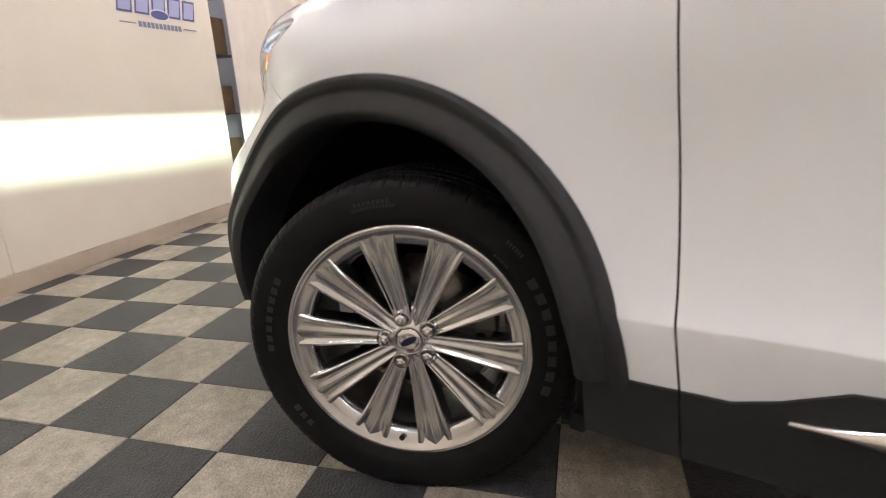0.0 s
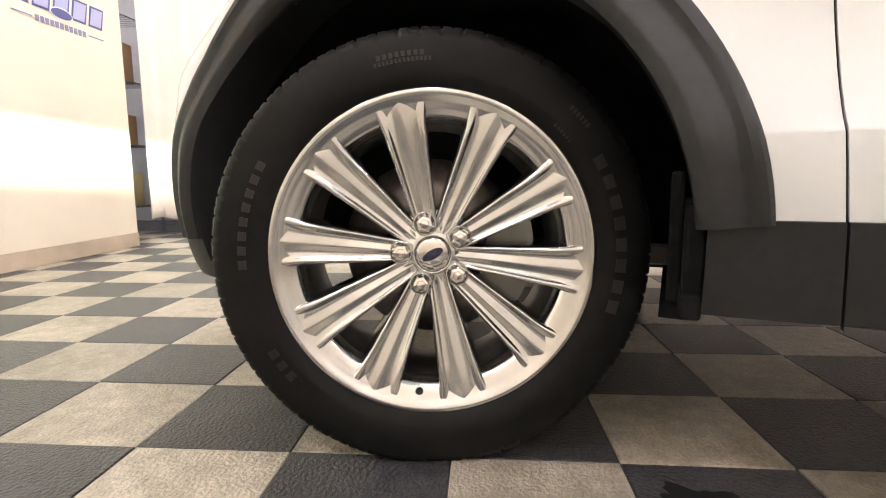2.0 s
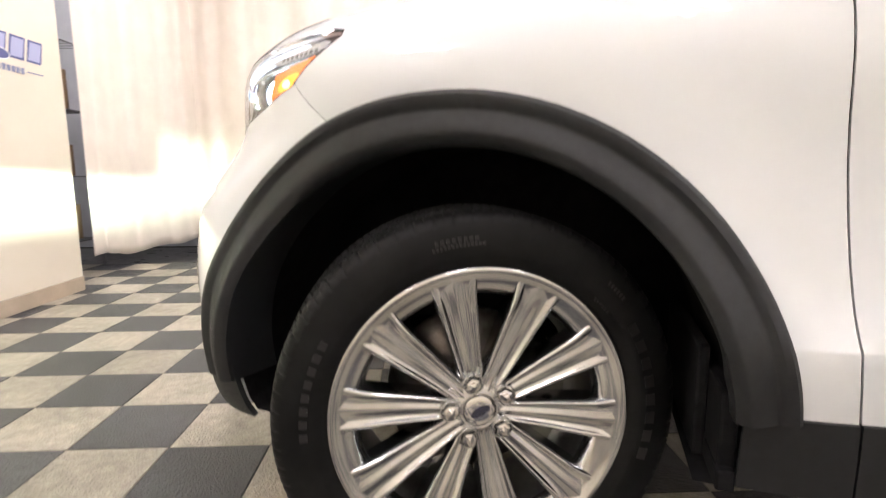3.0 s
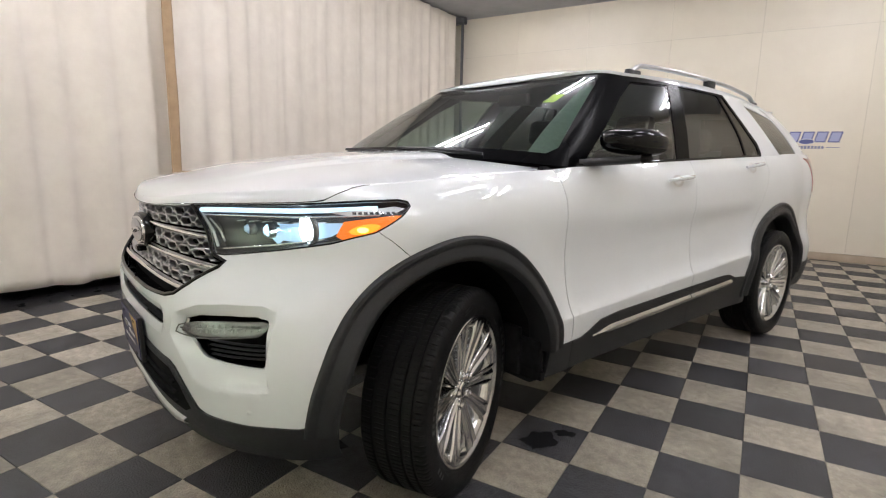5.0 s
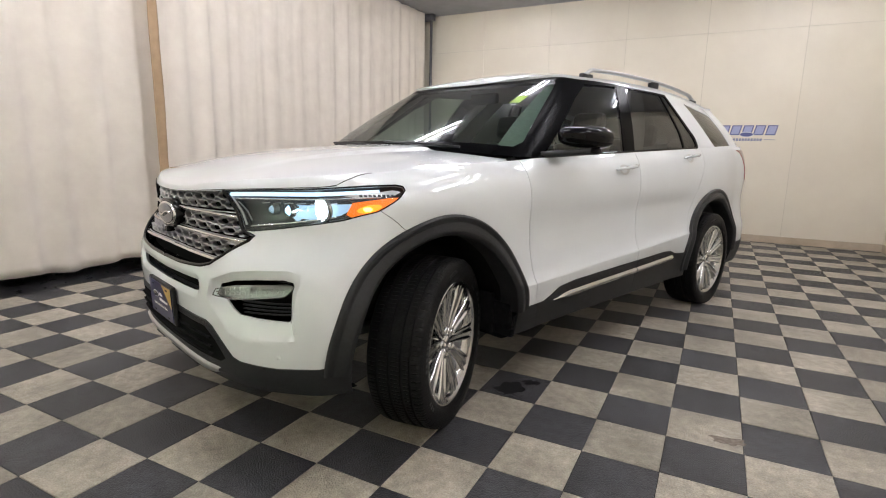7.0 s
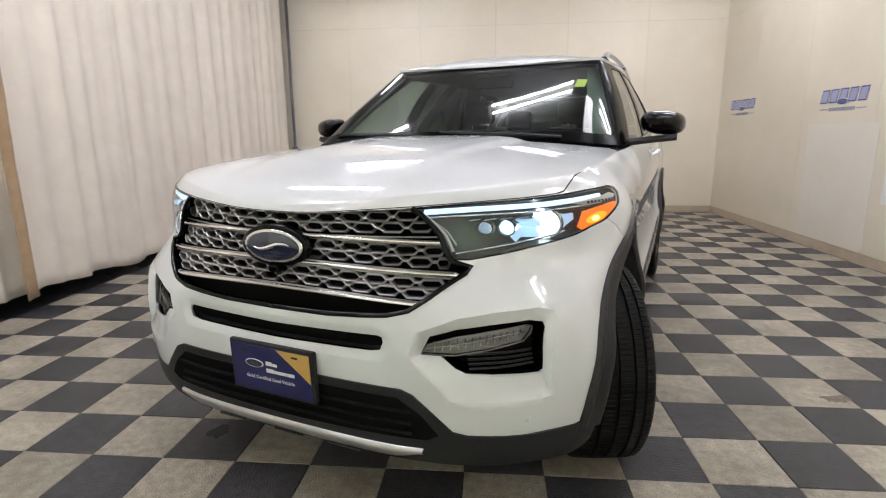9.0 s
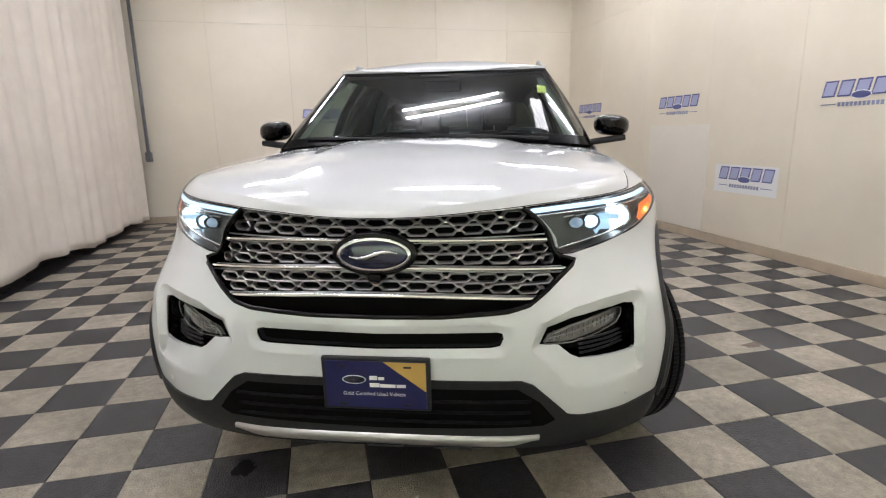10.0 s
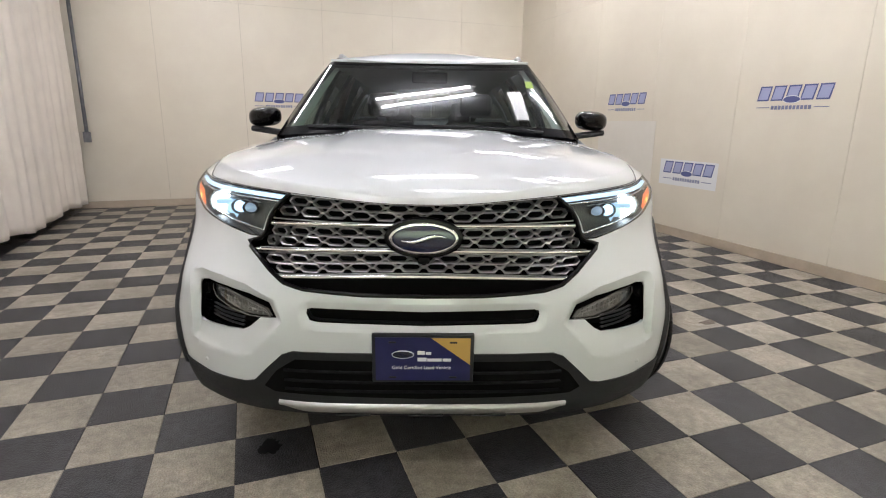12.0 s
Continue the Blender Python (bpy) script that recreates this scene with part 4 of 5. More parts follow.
# ---- the car: door details ----
for y0, t0, owner in ((1.375, 1.118, "front_door"), (2.385, 1.165, "rear_door")):
    hand = [off(y0 + 0.25 * q, t0 + 0.010 * q + 0.006, 0.012 + 0.034 * math.sin(math.pi * min(1, max(0, q))) ** 0.5) for q in np.linspace(0.0, 1, 22)]
    rads = [0.010 + 0.005 * math.sin(math.pi * q) for q in np.linspace(0, 1, 22)]
    for ob, door in zip(both("door_handle", tube(hand, rads, 10, flat=0.85), WHITE, "white pull handle with a chrome face"), doors[owner]):
        ob.parent = door
    bright = [p + Vector((0.004, 0, 0.007)) for p in hand[4:-2]]
    for ob, door in zip(both("handle_chrome", tube(bright, 0.007, 8, flat=0.5), CHROME, "chrome handle strip"), doors[owner]):
        ob.parent = door
    cup = grid([[off(y0 + 0.115 + 0.060 * r * math.cos(a), t0 + 0.006 + 0.034 * r * math.sin(a), 0.0015 - 0.004 * (1 - r)) for a in np.linspace(0, 2 * math.pi, 25)] for r in (0.02, 0.5, 0.85, 1.0)])
    for ob, door in zip(both("handle_cup", cup, SATIN, "shallow cup behind the handle"), doors[owner]):
        ob.parent = door


def door_mirror():
    def shell(a, b, scale=1.0):
        # a goes round the cap, b from its front to its glass side
        w = 0.107 * math.cos(a) * abs(math.cos(a)) ** -0.30 * scale
        h = 0.060 * math.sin(a) * abs(math.sin(a)) ** -0.25 * scale
        return w, h
    rows = []
    for depth, scale in ((-0.150, 0.04), (-0.148, 0.30), (-0.138, 0.56), (-0.115, 0.78), (-0.080, 0.93), (-0.035, 1.0), (0.015, 1.0), (0.030, 0.97)):
        row = []
        for i in range(36):
            w, h = shell(2 * math.pi * i / 36 + 0.01, 0, scale)
            row.append((1.030 + w, 0.915 + depth + 0.055 * (w / 0.107), 1.318 + h - 0.006 * (w / 0.107)))
        rows.append(row)
    return grid(rows, closed=True, flip=True)


caps = both("door_mirror", door_mirror(), GLOSS_BLACK, "gloss black door mirror")
arm = grid([[(lerp(0.875, 1.10, i / 8), 0.74 + 0.13 * i / 8 + dy, 1.218 + 0.024 * i / 8 + dz) for dy, dz in ((-0.045, 0.0), (-0.03, 0.020), (0.05, 0.022), (0.07, 0.0), (0.03, -0.014), (-0.03, -0.012))] for i in range(9)], closed=True)
for ob, cap in zip(both("mirror_arm", arm, BLACK_PLASTIC, "black mirror arm"), caps):
    ob.parent = cap
mirror_face = grid([[(1.030 + 0.095 * r * math.cos(a), 0.948 + 0.052 * r * math.cos(a), 1.318 + 0.050 * r * math.sin(a)) for a in np.linspace(0, 2 * math.pi, 33)] for r in (0.02, 1.0)])
for ob, cap in zip(both("mirror_glass", mirror_face, CHROME, "mirror glass"), caps):
    ob.parent = cap


# ---- the car: front ----
def front_patch(poly, d, ns=0.02):
    """Faces of the body's surface within an outline, d proud (negative: sunk)."""
    xs, ys = [p[0] for p in poly], [p[1] for p in poly]
    lo_s, hi_s, lo_t, hi_t = max(S0, min(xs)), max(xs), min(ys), max(ys)
    n, m = max(3, int((hi_s - lo_s) / ns)), max(3, int((hi_t - lo_t) / ns))
    bm = grid([[(lerp(lo_s, hi_s, i / n), lerp(lo_t, hi_t, j / m), 0) for i in range(n + 1)] for j in range(m + 1)])
    cut(bm, poly)
    faces = [[tuple(v.co[:2]) for v in f.verts] for f in bm.faces if inside(poly, *f.calc_center_median()[:2])]
    bm.free()
    return mapped(faces, d)


def lip(poly, d0, d1, closed=True):
    """A wall along an outline from one depth to another."""
    pts = []
    for (x0, y0), (x1, y1) in zip(poly, poly[1:] + (poly[:1] if closed else [])):
        n = max(1, int(math.hypot(x1 - x0, y1 - y0) / 0.02))
        pts += [(lerp(x0, x1, i / n), lerp(y0, y1, i / n)) for i in range(n)]
    pts.append(poly[0] if closed else poly[-1])
    pts = [p for p in pts if p[0] >= S0 - 0.051]
    return grid([[off(max(S0, s), t, d0) for s, t in pts], [off(max(S0, s), t, d1) for s, t in pts]])


def rim_tube(poly, d, radius, closed=True):
    pts = []
    for (x0, y0), (x1, y1) in zip(poly, poly[1:] + (poly[:1] if closed else [])):
        n = max(1, int(math.hypot(x1 - x0, y1 - y0) / 0.015))
        pts += [(lerp(x0, x1, i / n), lerp(y0, y1, i / n)) for i in range(n)]
    if not closed:
        pts.append(poly[-1])
    pts = [(s, t) for s, t in pts if s >= S0]
    if not closed and poly[-1][0] < S0:
        pts.append((S0, poly[-1][1]))
    return tube([off(s, t, d) for s, t in pts + (pts[:1] if closed else [])], radius, 6)


# grille
grille = new("grille")
grille.parent = car
grille["label"] = "dark front grille with bright honeycomb mesh"
both("grille_back", front_patch(GRILLE, -0.055), DARK, "black backing", joined=True, parent=grille)
both("grille_wall", lip(GRILLE[1:], -0.0125, -0.055, False), GLOSS_BLACK, "black grille surround", joined=True, parent=grille)
both("grille_frame", rim_tube(GRILLE[1:], -0.004, 0.009, False), GLOSS_BLACK, "black edge of the grille", joined=True, parent=grille)


def half_width(z):
    """How far the bright mesh reaches from the middle."""
    return float(np.interp(z, [0.80, 0.83, 0.885, 0.905, 0.925, 0.98, 1.038, 1.055], [0.490, 0.527, 0.592, 0.570, 0.552, 0.524, 0.464, 0.442]))


def front_point(x, z, d):
    t = z if z <= T0 else float(np.interp(z, [nose(u)[1] for u in np.linspace(T0, T1, 40)], np.linspace(T0, T1, 40)))
    p = off(s_of_x(x, t), t, d)
    return Vector((-p.x if x < 0 else p.x, p.y, p.z))


for z, r, bow in ((1.048, 0.005, 0), (0.973, 0.008, 0), (0.891, 0.008, 0), (0.808, 0.0095, 0)):
    w = half_width(z) - 0.004
    part("grille_bar", tube([front_point(x, z - 0.012 * (abs(x) / 0.5) ** 2 * (z < 1.0) + 0.0, -0.014) for x in np.linspace(-w, w, 41)], r, 10, flat=0.9), CHROME, grille, "chrome cross bar", True)


def hex_ring(w, h, line, depth):
    bm = bmesh.new()
    out = [(-w / 2, 0), (-w / 2 + h * 0.42, h / 2), (w / 2 - h * 0.42, h / 2), (w / 2, 0), (w / 2 - h * 0.42, -h / 2), (-w / 2 + h * 0.42, -h / 2)]
    k = (w - 2 * line * 1.3) / w
    inn = [(x * k, z * (h - 2.6 * line) / h) for x, z in out]
    rings = [[bm.verts.new((x, y, z)) for x, z in pts] for pts, y in ((out, depth), (out, 0.002), ([(lerp(a[0], b[0], 0.5), lerp(a[1], b[1], 0.5)) for a, b in zip(out, inn)], -0.001), (inn, 0.002), (inn, depth))]
    for a, b in zip(rings, rings[1:]):
        for i in range(6):
            bm.faces.new((a[i], a[(i + 1) % 6], b[(i + 1) % 6], b[i]))
    return bm


cell_mesh = link_mesh = None
for zone, (za, zb) in enumerate(((1.024, 0.9965), (0.946, 0.9185), (0.864, 0.8365))):
    for row, z in enumerate((za, zb)):
        pitch = 0.0850
        n = 7
        for i in range(-n, n + 1):
            x = (i + 0.5 * row) * pitch
            room = half_width(z) - 0.004 - (abs(x) - 0.0395)
            if room < 0.022 or (zone and abs(x) < 0.105 and zone == 1):
                continue
            part_of = min(1.0, room / 0.079)
            x -= math.copysign(0.0395 * (1 - part_of), x)
            drop = 0.012 * (abs(x) / 0.5) ** 2 * (zone > 0)
            p, q = front_point(x - 0.02, z - drop, -0.022), front_point(x + 0.02, z - drop, -0.022)
            turn = math.degrees(math.atan2(q.y - p.y, q.x - p.x))
            m = Matrix.Translation((p + q) / 2) @ pose(0, 0, 0, 0, 0, turn) @ Matrix.Diagonal((part_of, 1, 1, 1))
            if cell_mesh is None:
                ob = part("grille_cell", hex_ring(0.0790, 0.0335, 0.0047, 0.022), BRIGHT, grille, m=m)
                cell_mesh = ob.data
            else:
                ob = new("grille_cell", cell_mesh)
                ob.parent, ob.matrix_local = grille, m
            if link_mesh is None:
                ob = part("grille_link", box(-0.0085, 0.0085, 0.002, 0.02, -0.0040, 0.0040, 0.0015), BRIGHT, grille, m=m @ pose(0.0425, 0, 0))
                link_mesh = ob.data
            elif part_of == 1 and abs(x + 0.0425) < half_width(z) - 0.02 and not (zone == 1 and abs(x + 0.0425) < 0.12):
                ob = new("grille_link", link_mesh)
                ob.parent, ob.matrix_local = grille, m @ pose(0.0425, 0, 0)
    for z in (za + 0.0195, zb - 0.0200):
        w = half_width(z) - 0.004
        part("grille_line", tube([front_point(x, z - 0.012 * (abs(x) / 0.5) ** 2 * (zone > 0), -0.020) for x in np.linspace(-w, w, 41)], 0.0032, 6, flat=0.8), BRIGHT, grille, "thin bright grille line", True)

badge = new("badge")
badge.parent = car
badge.location = (0, -0.868, 0.934)
badge["label"] = "oval blue badge with a chrome rim"


def oval(rx, rz, y0, y1, dome=0.0, n=40):
    rows = [[(rx * math.cos(a), y0, rz * math.sin(a)) for a in np.linspace(0, 2 * math.pi, n + 1)]]
    for r in (1.0, 0.92, 0.6, 0.05):
        rows.append([(rx * r * math.cos(a), y1 - dome * (1 - r * r), rz * r * math.sin(a)) for a in np.linspace(0, 2 * math.pi, n + 1)])
    return grid(rows, flip=True)


part("badge_base", oval(0.128, 0.066, 0.03, -0.004), GLOSS_BLACK, badge, "black badge base", True)
part("badge_rim", oval(0.112, 0.052, 0.0, -0.011, 0.001), CHROME, badge, "chrome badge rim", True)
part("badge_face", oval(0.103, 0.044, -0.005, -0.0125, 0.003), BADGE_BLUE, badge, "deep blue badge face", True)
part("badge_bar", tube([(0.072 * q, -0.0165, 0.010 * math.sin(2.6 * q)) for q in np.linspace(-1, 1, 21)], [0.002 + 0.006 * math.cos(1.5 * q) for q in np.linspace(-1, 1, 21)], 8), CHROME, badge, "bright wavy bar", True)
part("camera_pod", box(-0.020, 0.020, -0.018, 0.02, -0.083, -0.060, 0.006), GLOSS_BLACK, badge, "small black camera housing")

# slot, lower intake, skid plate
both("upper_slot", front_patch(SLOT, -0.05), DARK, "black slot in the bumper", joined=True)
both("slot_wall", lip(SLOT, -0.0255, -0.05, False), BLACK_PLASTIC, "black slot edge", joined=True)
# no opening is cut: a near-black patch paints the intake's shaded depth
INTAKE = [(S0 - 0.05, 0.520), (sx(0.43), 0.518), (sx(0.50), 0.470), (sx(0.555), 0.405), (sx(0.52), 0.385), (S0 - 0.05, 0.372)]
both("lower_intake", front_patch(INTAKE, 0.0075), DARK, "black patch standing for the dark depth of the lower air intake", joined=True)
for z in (0.405, 0.440, 0.478):
    part("intake_slat", tube([front_point(x, z, 0.012) for x in np.linspace(-0.47, 0.47, 31)], 0.0075, 8, flat=0.6), LINER, car, "black intake slat", True)
skid = []
for x in np.linspace(-0.50, 0.50, 61):
    e = step(0.50, 0.40, abs(x))
    p0, p1 = front_point(x, lerp(0.352, 0.350, e), 0.010), front_point(x, lerp(0.335, 0.312, e), 0.004)
    skid.append([p0 + Vector((0, 0.02, 0.004)), p0 + Vector((0, -0.006, 0)), p1 + Vector((0, -0.016, 0.004)), p1 + Vector((0, 0.0, -0.006)), p1 + Vector((0, 0.10, -0.016))])
part("skid_plate", grid(skid), SATIN, car, "silver skid plate under the bumper", True)
for x0 in (-0.30, -0.05, 0.17):
    p = front_point(x0 + 0.06, 0.318, 0.0)
    part("skid_slot", box(x0, x0 + 0.12, p.y - 0.016, p.y + 0.03, 0.301, 0.309, 0.003), BLACK_PLASTIC, car, "dark notch under the skid plate")

# fog pockets with indicator lamps
both("fog_pocket", front_patch(FOG, -0.10), DARK, "black lamp pocket", smooth=True)
both("fog_wall", lip(FOG, -0.0405, -0.10), GLOSS_BLACK, "black pocket wall")
for t in (0.604, 0.620, 0.636, 0.652):
    both("pocket_slat", tube([off(s, t, -0.045 - 0.03 * q) for s, q in zip(np.linspace(sx(0.64), sx(0.825), 14), np.linspace(0, 1, 14))], 0.006, 6, flat=0.5), BLACK_PLASTIC, "black slat")
FOG_LAMP = [X(0.508, 0.662), X(0.525, 0.688), X(0.60, 0.710), X(0.70, 0.730), X(0.785, 0.742), X(0.802, 0.734), X(0.806, 0.702), X(0.79, 0.682), X(0.70, 0.668), X(0.60, 0.658)]


def sunk(extra):
    return lambda s, t=0: extra - 0.062 * step(sx(0.50), sx(0.83), s)


lamp_back = both("indicator_lamp", front_patch(FOG_LAMP, sunk(-0.020)), LAMP_GREY, "clear lamp with a silver reflector")
for ob, lens in zip(lamp_back, both("lamp_lens", front_patch(FOG_LAMP, sunk(0.0)), LENS, "clear lens")):
    lens.parent = ob
    lens.visible_shadow = False
edge_pts = []
for (s0, t0), (s1, t1) in zip(FOG_LAMP, FOG_LAMP[1:] + FOG_LAMP[:1]):
    edge_pts += [off(lerp(s0, s1, i / 6), lerp(t0, t1, i / 6), sunk(-0.002)(lerp(s0, s1, i / 6))) for i in range(6)]
both("lamp_edge", tube(edge_pts + edge_pts[:1], 0.0020, 6), LAMP_GREY, "lamp edge")
for k in range(13):
    s = lerp(sx(0.55), sx(0.80), k / 12)
    t = lerp(0.682, 0.708, k / 12)
    both("lamp_rib", tube([off(s, t - 0.015, sunk(-0.013)(s)), off(s + 0.004, t + 0.016, sunk(-0.013)(s))], 0.0028, 6), LAMP_GREY, "grey reflector rib")
both("lamp_rib", tube([off(s, t, sunk(-0.010)(s)) for s, t in zip(np.linspace(sx(0.53), sx(0.81), 20), np.linspace(0.676, 0.712, 20))], 0.0025, 6), LAMP_GREY, "grey long rib")

both("parking_sensor", revolve([(0.0012, 0.0), (0.0012, 0.0070), (-0.001, 0.0078), (0.0014, 0.0088), (-0.004, 0.0096)], 20), WHITE, "small round parking sensor")
for ob in [o for o in car.children if o.name.startswith("parking_sensor")]:
    s = sx(0.79)
    p, n = off(s, 0.452, 0.0015), normal_at(s, 0.452)
    sign = -1 if ob.data.vertices[1].co.x < 0 else 1
    yaw = math.atan2(n.y, n.x)
    ob.matrix_local = pose(sign * p.x, p.y, p.z, 0, 0, sign * math.degrees(yaw))

# headlights
both("lamp_back", front_patch(LAMP, -0.060), LAMP_DARK, "black headlight housing")
both("lamp_wall", lip(LAMP, -0.0125, -0.060), LAMP_DARK, "black headlight wall")
housing = both("headlight", front_patch(LAMP, 0.001, 0.025), LENS, "clear headlight lens, lamp switched on")
for ob in housing:
    ob.visible_shadow = False
both("lamp_rim", rim_tube(LAMP, -0.003, 0.0038), GLOSS_BLACK, "black headlight edge")


def lamp_strip(points, d, r, material, name, label, flatness=1.0):
    return both(name, tube([off(s, t, d) for s, t in points], r, 8, flat=flatness), material, label)


def lamp_line(points, n=40):
    """Points of the lamp, evenly along corner points of the flat body."""
    ds = np.concatenate([[0], np.cumsum([math.dist(p, q) for p, q in zip(points, points[1:])])])
    return [(float(np.interp(d, ds, [p[0] for p in points])), float(np.interp(d, ds, [p[1] for p in points]))) for d in np.linspace(0, ds[-1], n)]


TOP_LINE = [X(0.475, 1.108), X(0.60, 1.112), X(0.771, 1.112), Q(-0.45, 1.115), Q(-0.36, 1.122)]
lamp_strip(lamp_line(TOP_LINE), -0.014, 0.0088, DRL, "daytime_strip", "glowing daytime light strip", 0.9)
lamp_strip(lamp_line([(s, t - 0.035) for s, t in TOP_LINE]), -0.020, 0.0030, CHROME, "lamp_trim", "bright trim line")
lamp_strip(lamp_line([X(0.565, 0.930), X(0.705, 0.946), X(0.84, 0.972)]), -0.025, 0.0035, CHROME, "lamp_trim", "bright lower trim line")
lamp_strip(lamp_line([X(0.470, 1.10), X(0.556, 0.935)], 12), -0.012, 0.0045, SATIN, "lamp_trim", "bright inner trim line")
lamp_strip(lamp_line([X(0.500, 1.05), X(0.565, 0.95)], 12), -0.030, 0.0030, SATIN, "lamp_trim", "thin inner trim line")
AMBER_AREA = [Q(-0.462, 1.050), Q(-0.485, 0.985), Q(-0.468, 0.973), Q(-0.43, 0.978), Q(-0.385, 0.997), Q(-0.31, 1.060), Q(-0.298, 1.080), Q(-0.325, 1.080)]
both("amber_lamp", front_patch(AMBER_AREA, -0.010), AMBER, "glowing amber side lamp")
WARM_AT, HOT_AT = Q(-0.408, 1.016), Q(-0.414, 1.012)
both("amber_reflector", front_patch([(WARM_AT[0] + 0.042 * math.cos(a), WARM_AT[1] + 0.020 * math.sin(a) + 0.012 * math.cos(a)) for a in np.linspace(0, 6.1, 18)], -0.0075, 0.008), AMBER_WARM, "glowing amber reflector")
both("amber_bulb", front_patch([(HOT_AT[0] + 0.015 * math.cos(a), HOT_AT[1] + 0.011 * math.sin(a)) for a in np.linspace(0, 6.0, 16)], -0.0055, 0.006), AMBER_HOT, "bright amber bulb")
PALE_AREA = [Q(-0.50, 1.098), Q(-0.44, 1.076), Q(-0.320, 1.088), Q(-0.280, 1.112), Q(-0.31, 1.126), Q(-0.40, 1.108)]
both("lamp_blade", front_patch(PALE_AREA, -0.008), SATIN, "pale silver blade in the lamp")
for k in range(8):
    y = -0.435 + 0.0155 * k
    both("blade_bar", front_patch([Q(y, 1.083), Q(y + 0.010, 1.083), Q(y + 0.010, 1.096), Q(y, 1.096)], -0.005, 0.008), BLACK_PLASTIC, "small dark bar")


def lamp_pod(x, t, w, h, material, name, label, d=-0.045, deep=0.014, ring=None):
    """A lit disc in a short bright barrel that looks straight ahead."""
    p = off(sx(x, t), t, d)

    def aim(bm, k):
        for v in bm.verts:
            a, b, c = v.co
            v.co = (p.x + b * w * k, p.y - a, p.z + c * h * k)
        return bm
    made = both(name, aim(revolve([(-0.004, 1.0), (0.008, 0.86), (0.017, 0.5), (0.020, 0.02)], 24), 0.92), material, label)
    for ob, barrel in zip(made, both("lamp_barrel", aim(revolve([(-0.012, 1.0), (-0.012, 0.90), (deep, 1.0), (deep, 1.12), (-0.012, 1.12)], 24), 1.0), ring or BRIGHT, "reflector barrel")):
        barrel.parent = ob


# ragged glowing patch that stands in for the beam's glare
HAZE = [X(0.728, 0.946), X(0.742, 0.962), X(0.78, 0.956), X(0.85, 0.978), X(0.876, 1.010), X(0.872, 1.050), X(0.82, 1.046), X(0.80, 1.056), X(0.765, 1.040), X(0.722, 1.040), X(0.738, 1.018), X(0.690, 1.008), X(0.735, 0.995), X(0.705, 0.975)]
both("light_guide", front_patch(HAZE, -0.050), BEAM_HAZE, "bluish glowing patch in place of glare round the low beam")
lamp_pod(0.795, 1.006, 0.064, 0.047, BEAM, "projector", "bright low beam projector", -0.060, 0.006, LAMP_GREY)
lamp_pod(0.703, 0.998, 0.026, 0.024, BEAM_SOFT, "lamp_element", "glowing lamp element", -0.050, 0.012, LAMP_DARK)
lamp_pod(0.645, 1.003, 0.024, 0.019, BEAM_DIM, "lamp_element", "dim lamp element", -0.046, 0.012, LAMP_DARK)
for k in range(6):
    x = 0.60 + 0.042 * k
    both("lamp_facet", tube([off(sx(x, 1.04), 1.045, -0.045), off(sx(x + 0.03, 1.04), 1.052, -0.04)], 0.004, 6, flat=0.5), BRIGHT, "bright reflector facet")
for sgn in (-1, 1):
    at = off(sx(0.800, 1.008), 1.008, -0.060) + Vector((0, -0.036, 0))
    data = bpy.data.lights.new("low_beam", "SPOT")
    data.energy, data.spot_size, data.spot_blend, data.shadow_soft_size = LOW_BEAM_WATTS, radians(90), 1.0, 0.0006
    data.color = (0.72, 1.0, 0.84)
    lamp = new("low_beam", data)
    lamp.matrix_world = CAR @ look((sgn * at.x, at.y, at.z), (sgn * at.x, -3.0, at.z - 0.17)) @ Matrix.Diagonal((2.4, 0.17, 1, 1))
    # shields added to shape the beam; their own glow blends them into the haze
    part("cutoff_shield", box(*sorted((sgn * (at.x - 0.05), sgn * (at.x + 0.012))), at.y - 0.036, at.y - 0.026, at.z - 0.0018, at.z + 0.012), BEAM_HAZE, car, "small shield of the low beam, made to glow like the haze")
    part("cutoff_shield", box(*sorted((sgn * (at.x - 0.05), sgn * (at.x + 0.012))), at.y - 0.036, at.y + 0.006, at.z + 0.0125, at.z + 0.015), BEAM_HAZE, car, "small shield above the low beam, made to glow like the haze")

# plate
plate = thing("front_plate", CAR @ pose(0, -0.926, 0.540, 2, 0, 0), "navy and gold dealer card in a dark plate frame", "plate")
part("plate_frame", box(-0.168, 0.168, 0.0, 0.018, -0.088, 0.086, 0.004), BLACK_PLASTIC, plate)
part("card", box(-0.156, 0.156, -0.003, 0.0, -0.078, 0.076), NAVY, plate, "navy printed card")
bm = bmesh.new()
bm.faces.new([bm.verts.new((x, -0.0042, z)) for x, z in ((0.026, 0.076), (0.1555, -0.020), (0.1555, 0.076))])
part("gold_corner", bm, GOLD, plate, "gold corner of the card")
part("card_oval", oval(0.037, 0.0145, -0.003, -0.0045), PRINT_WHITE, plate, m=pose(-0.066, 0, 0.016))
part("card_oval", oval(0.034, 0.0120, -0.003, -0.0052), BADGE_BLUE, plate, m=pose(-0.066, 0, 0.016))
for x0, x1, z0, z1 in ((-0.018, 0.006, 0.016, 0.029), (0.009, 0.027, 0.016, 0.025), (-0.018, 0.012, -0.008, 0.005), (0.014, 0.062, -0.008, 0.002), (0.065, 0.093, -0.008, 0.002)):
    part("card_bar", box(x0, x1, -0.0046, -0.003, z0, z1), PRINT_WHITE, plate)
font = bpy.data.curves.new("card_text", "FONT")
font.body, font.size, font.align_x, font.extrude = "Gold Certified Used Vehicle", 0.0170, "CENTER", 0.0004
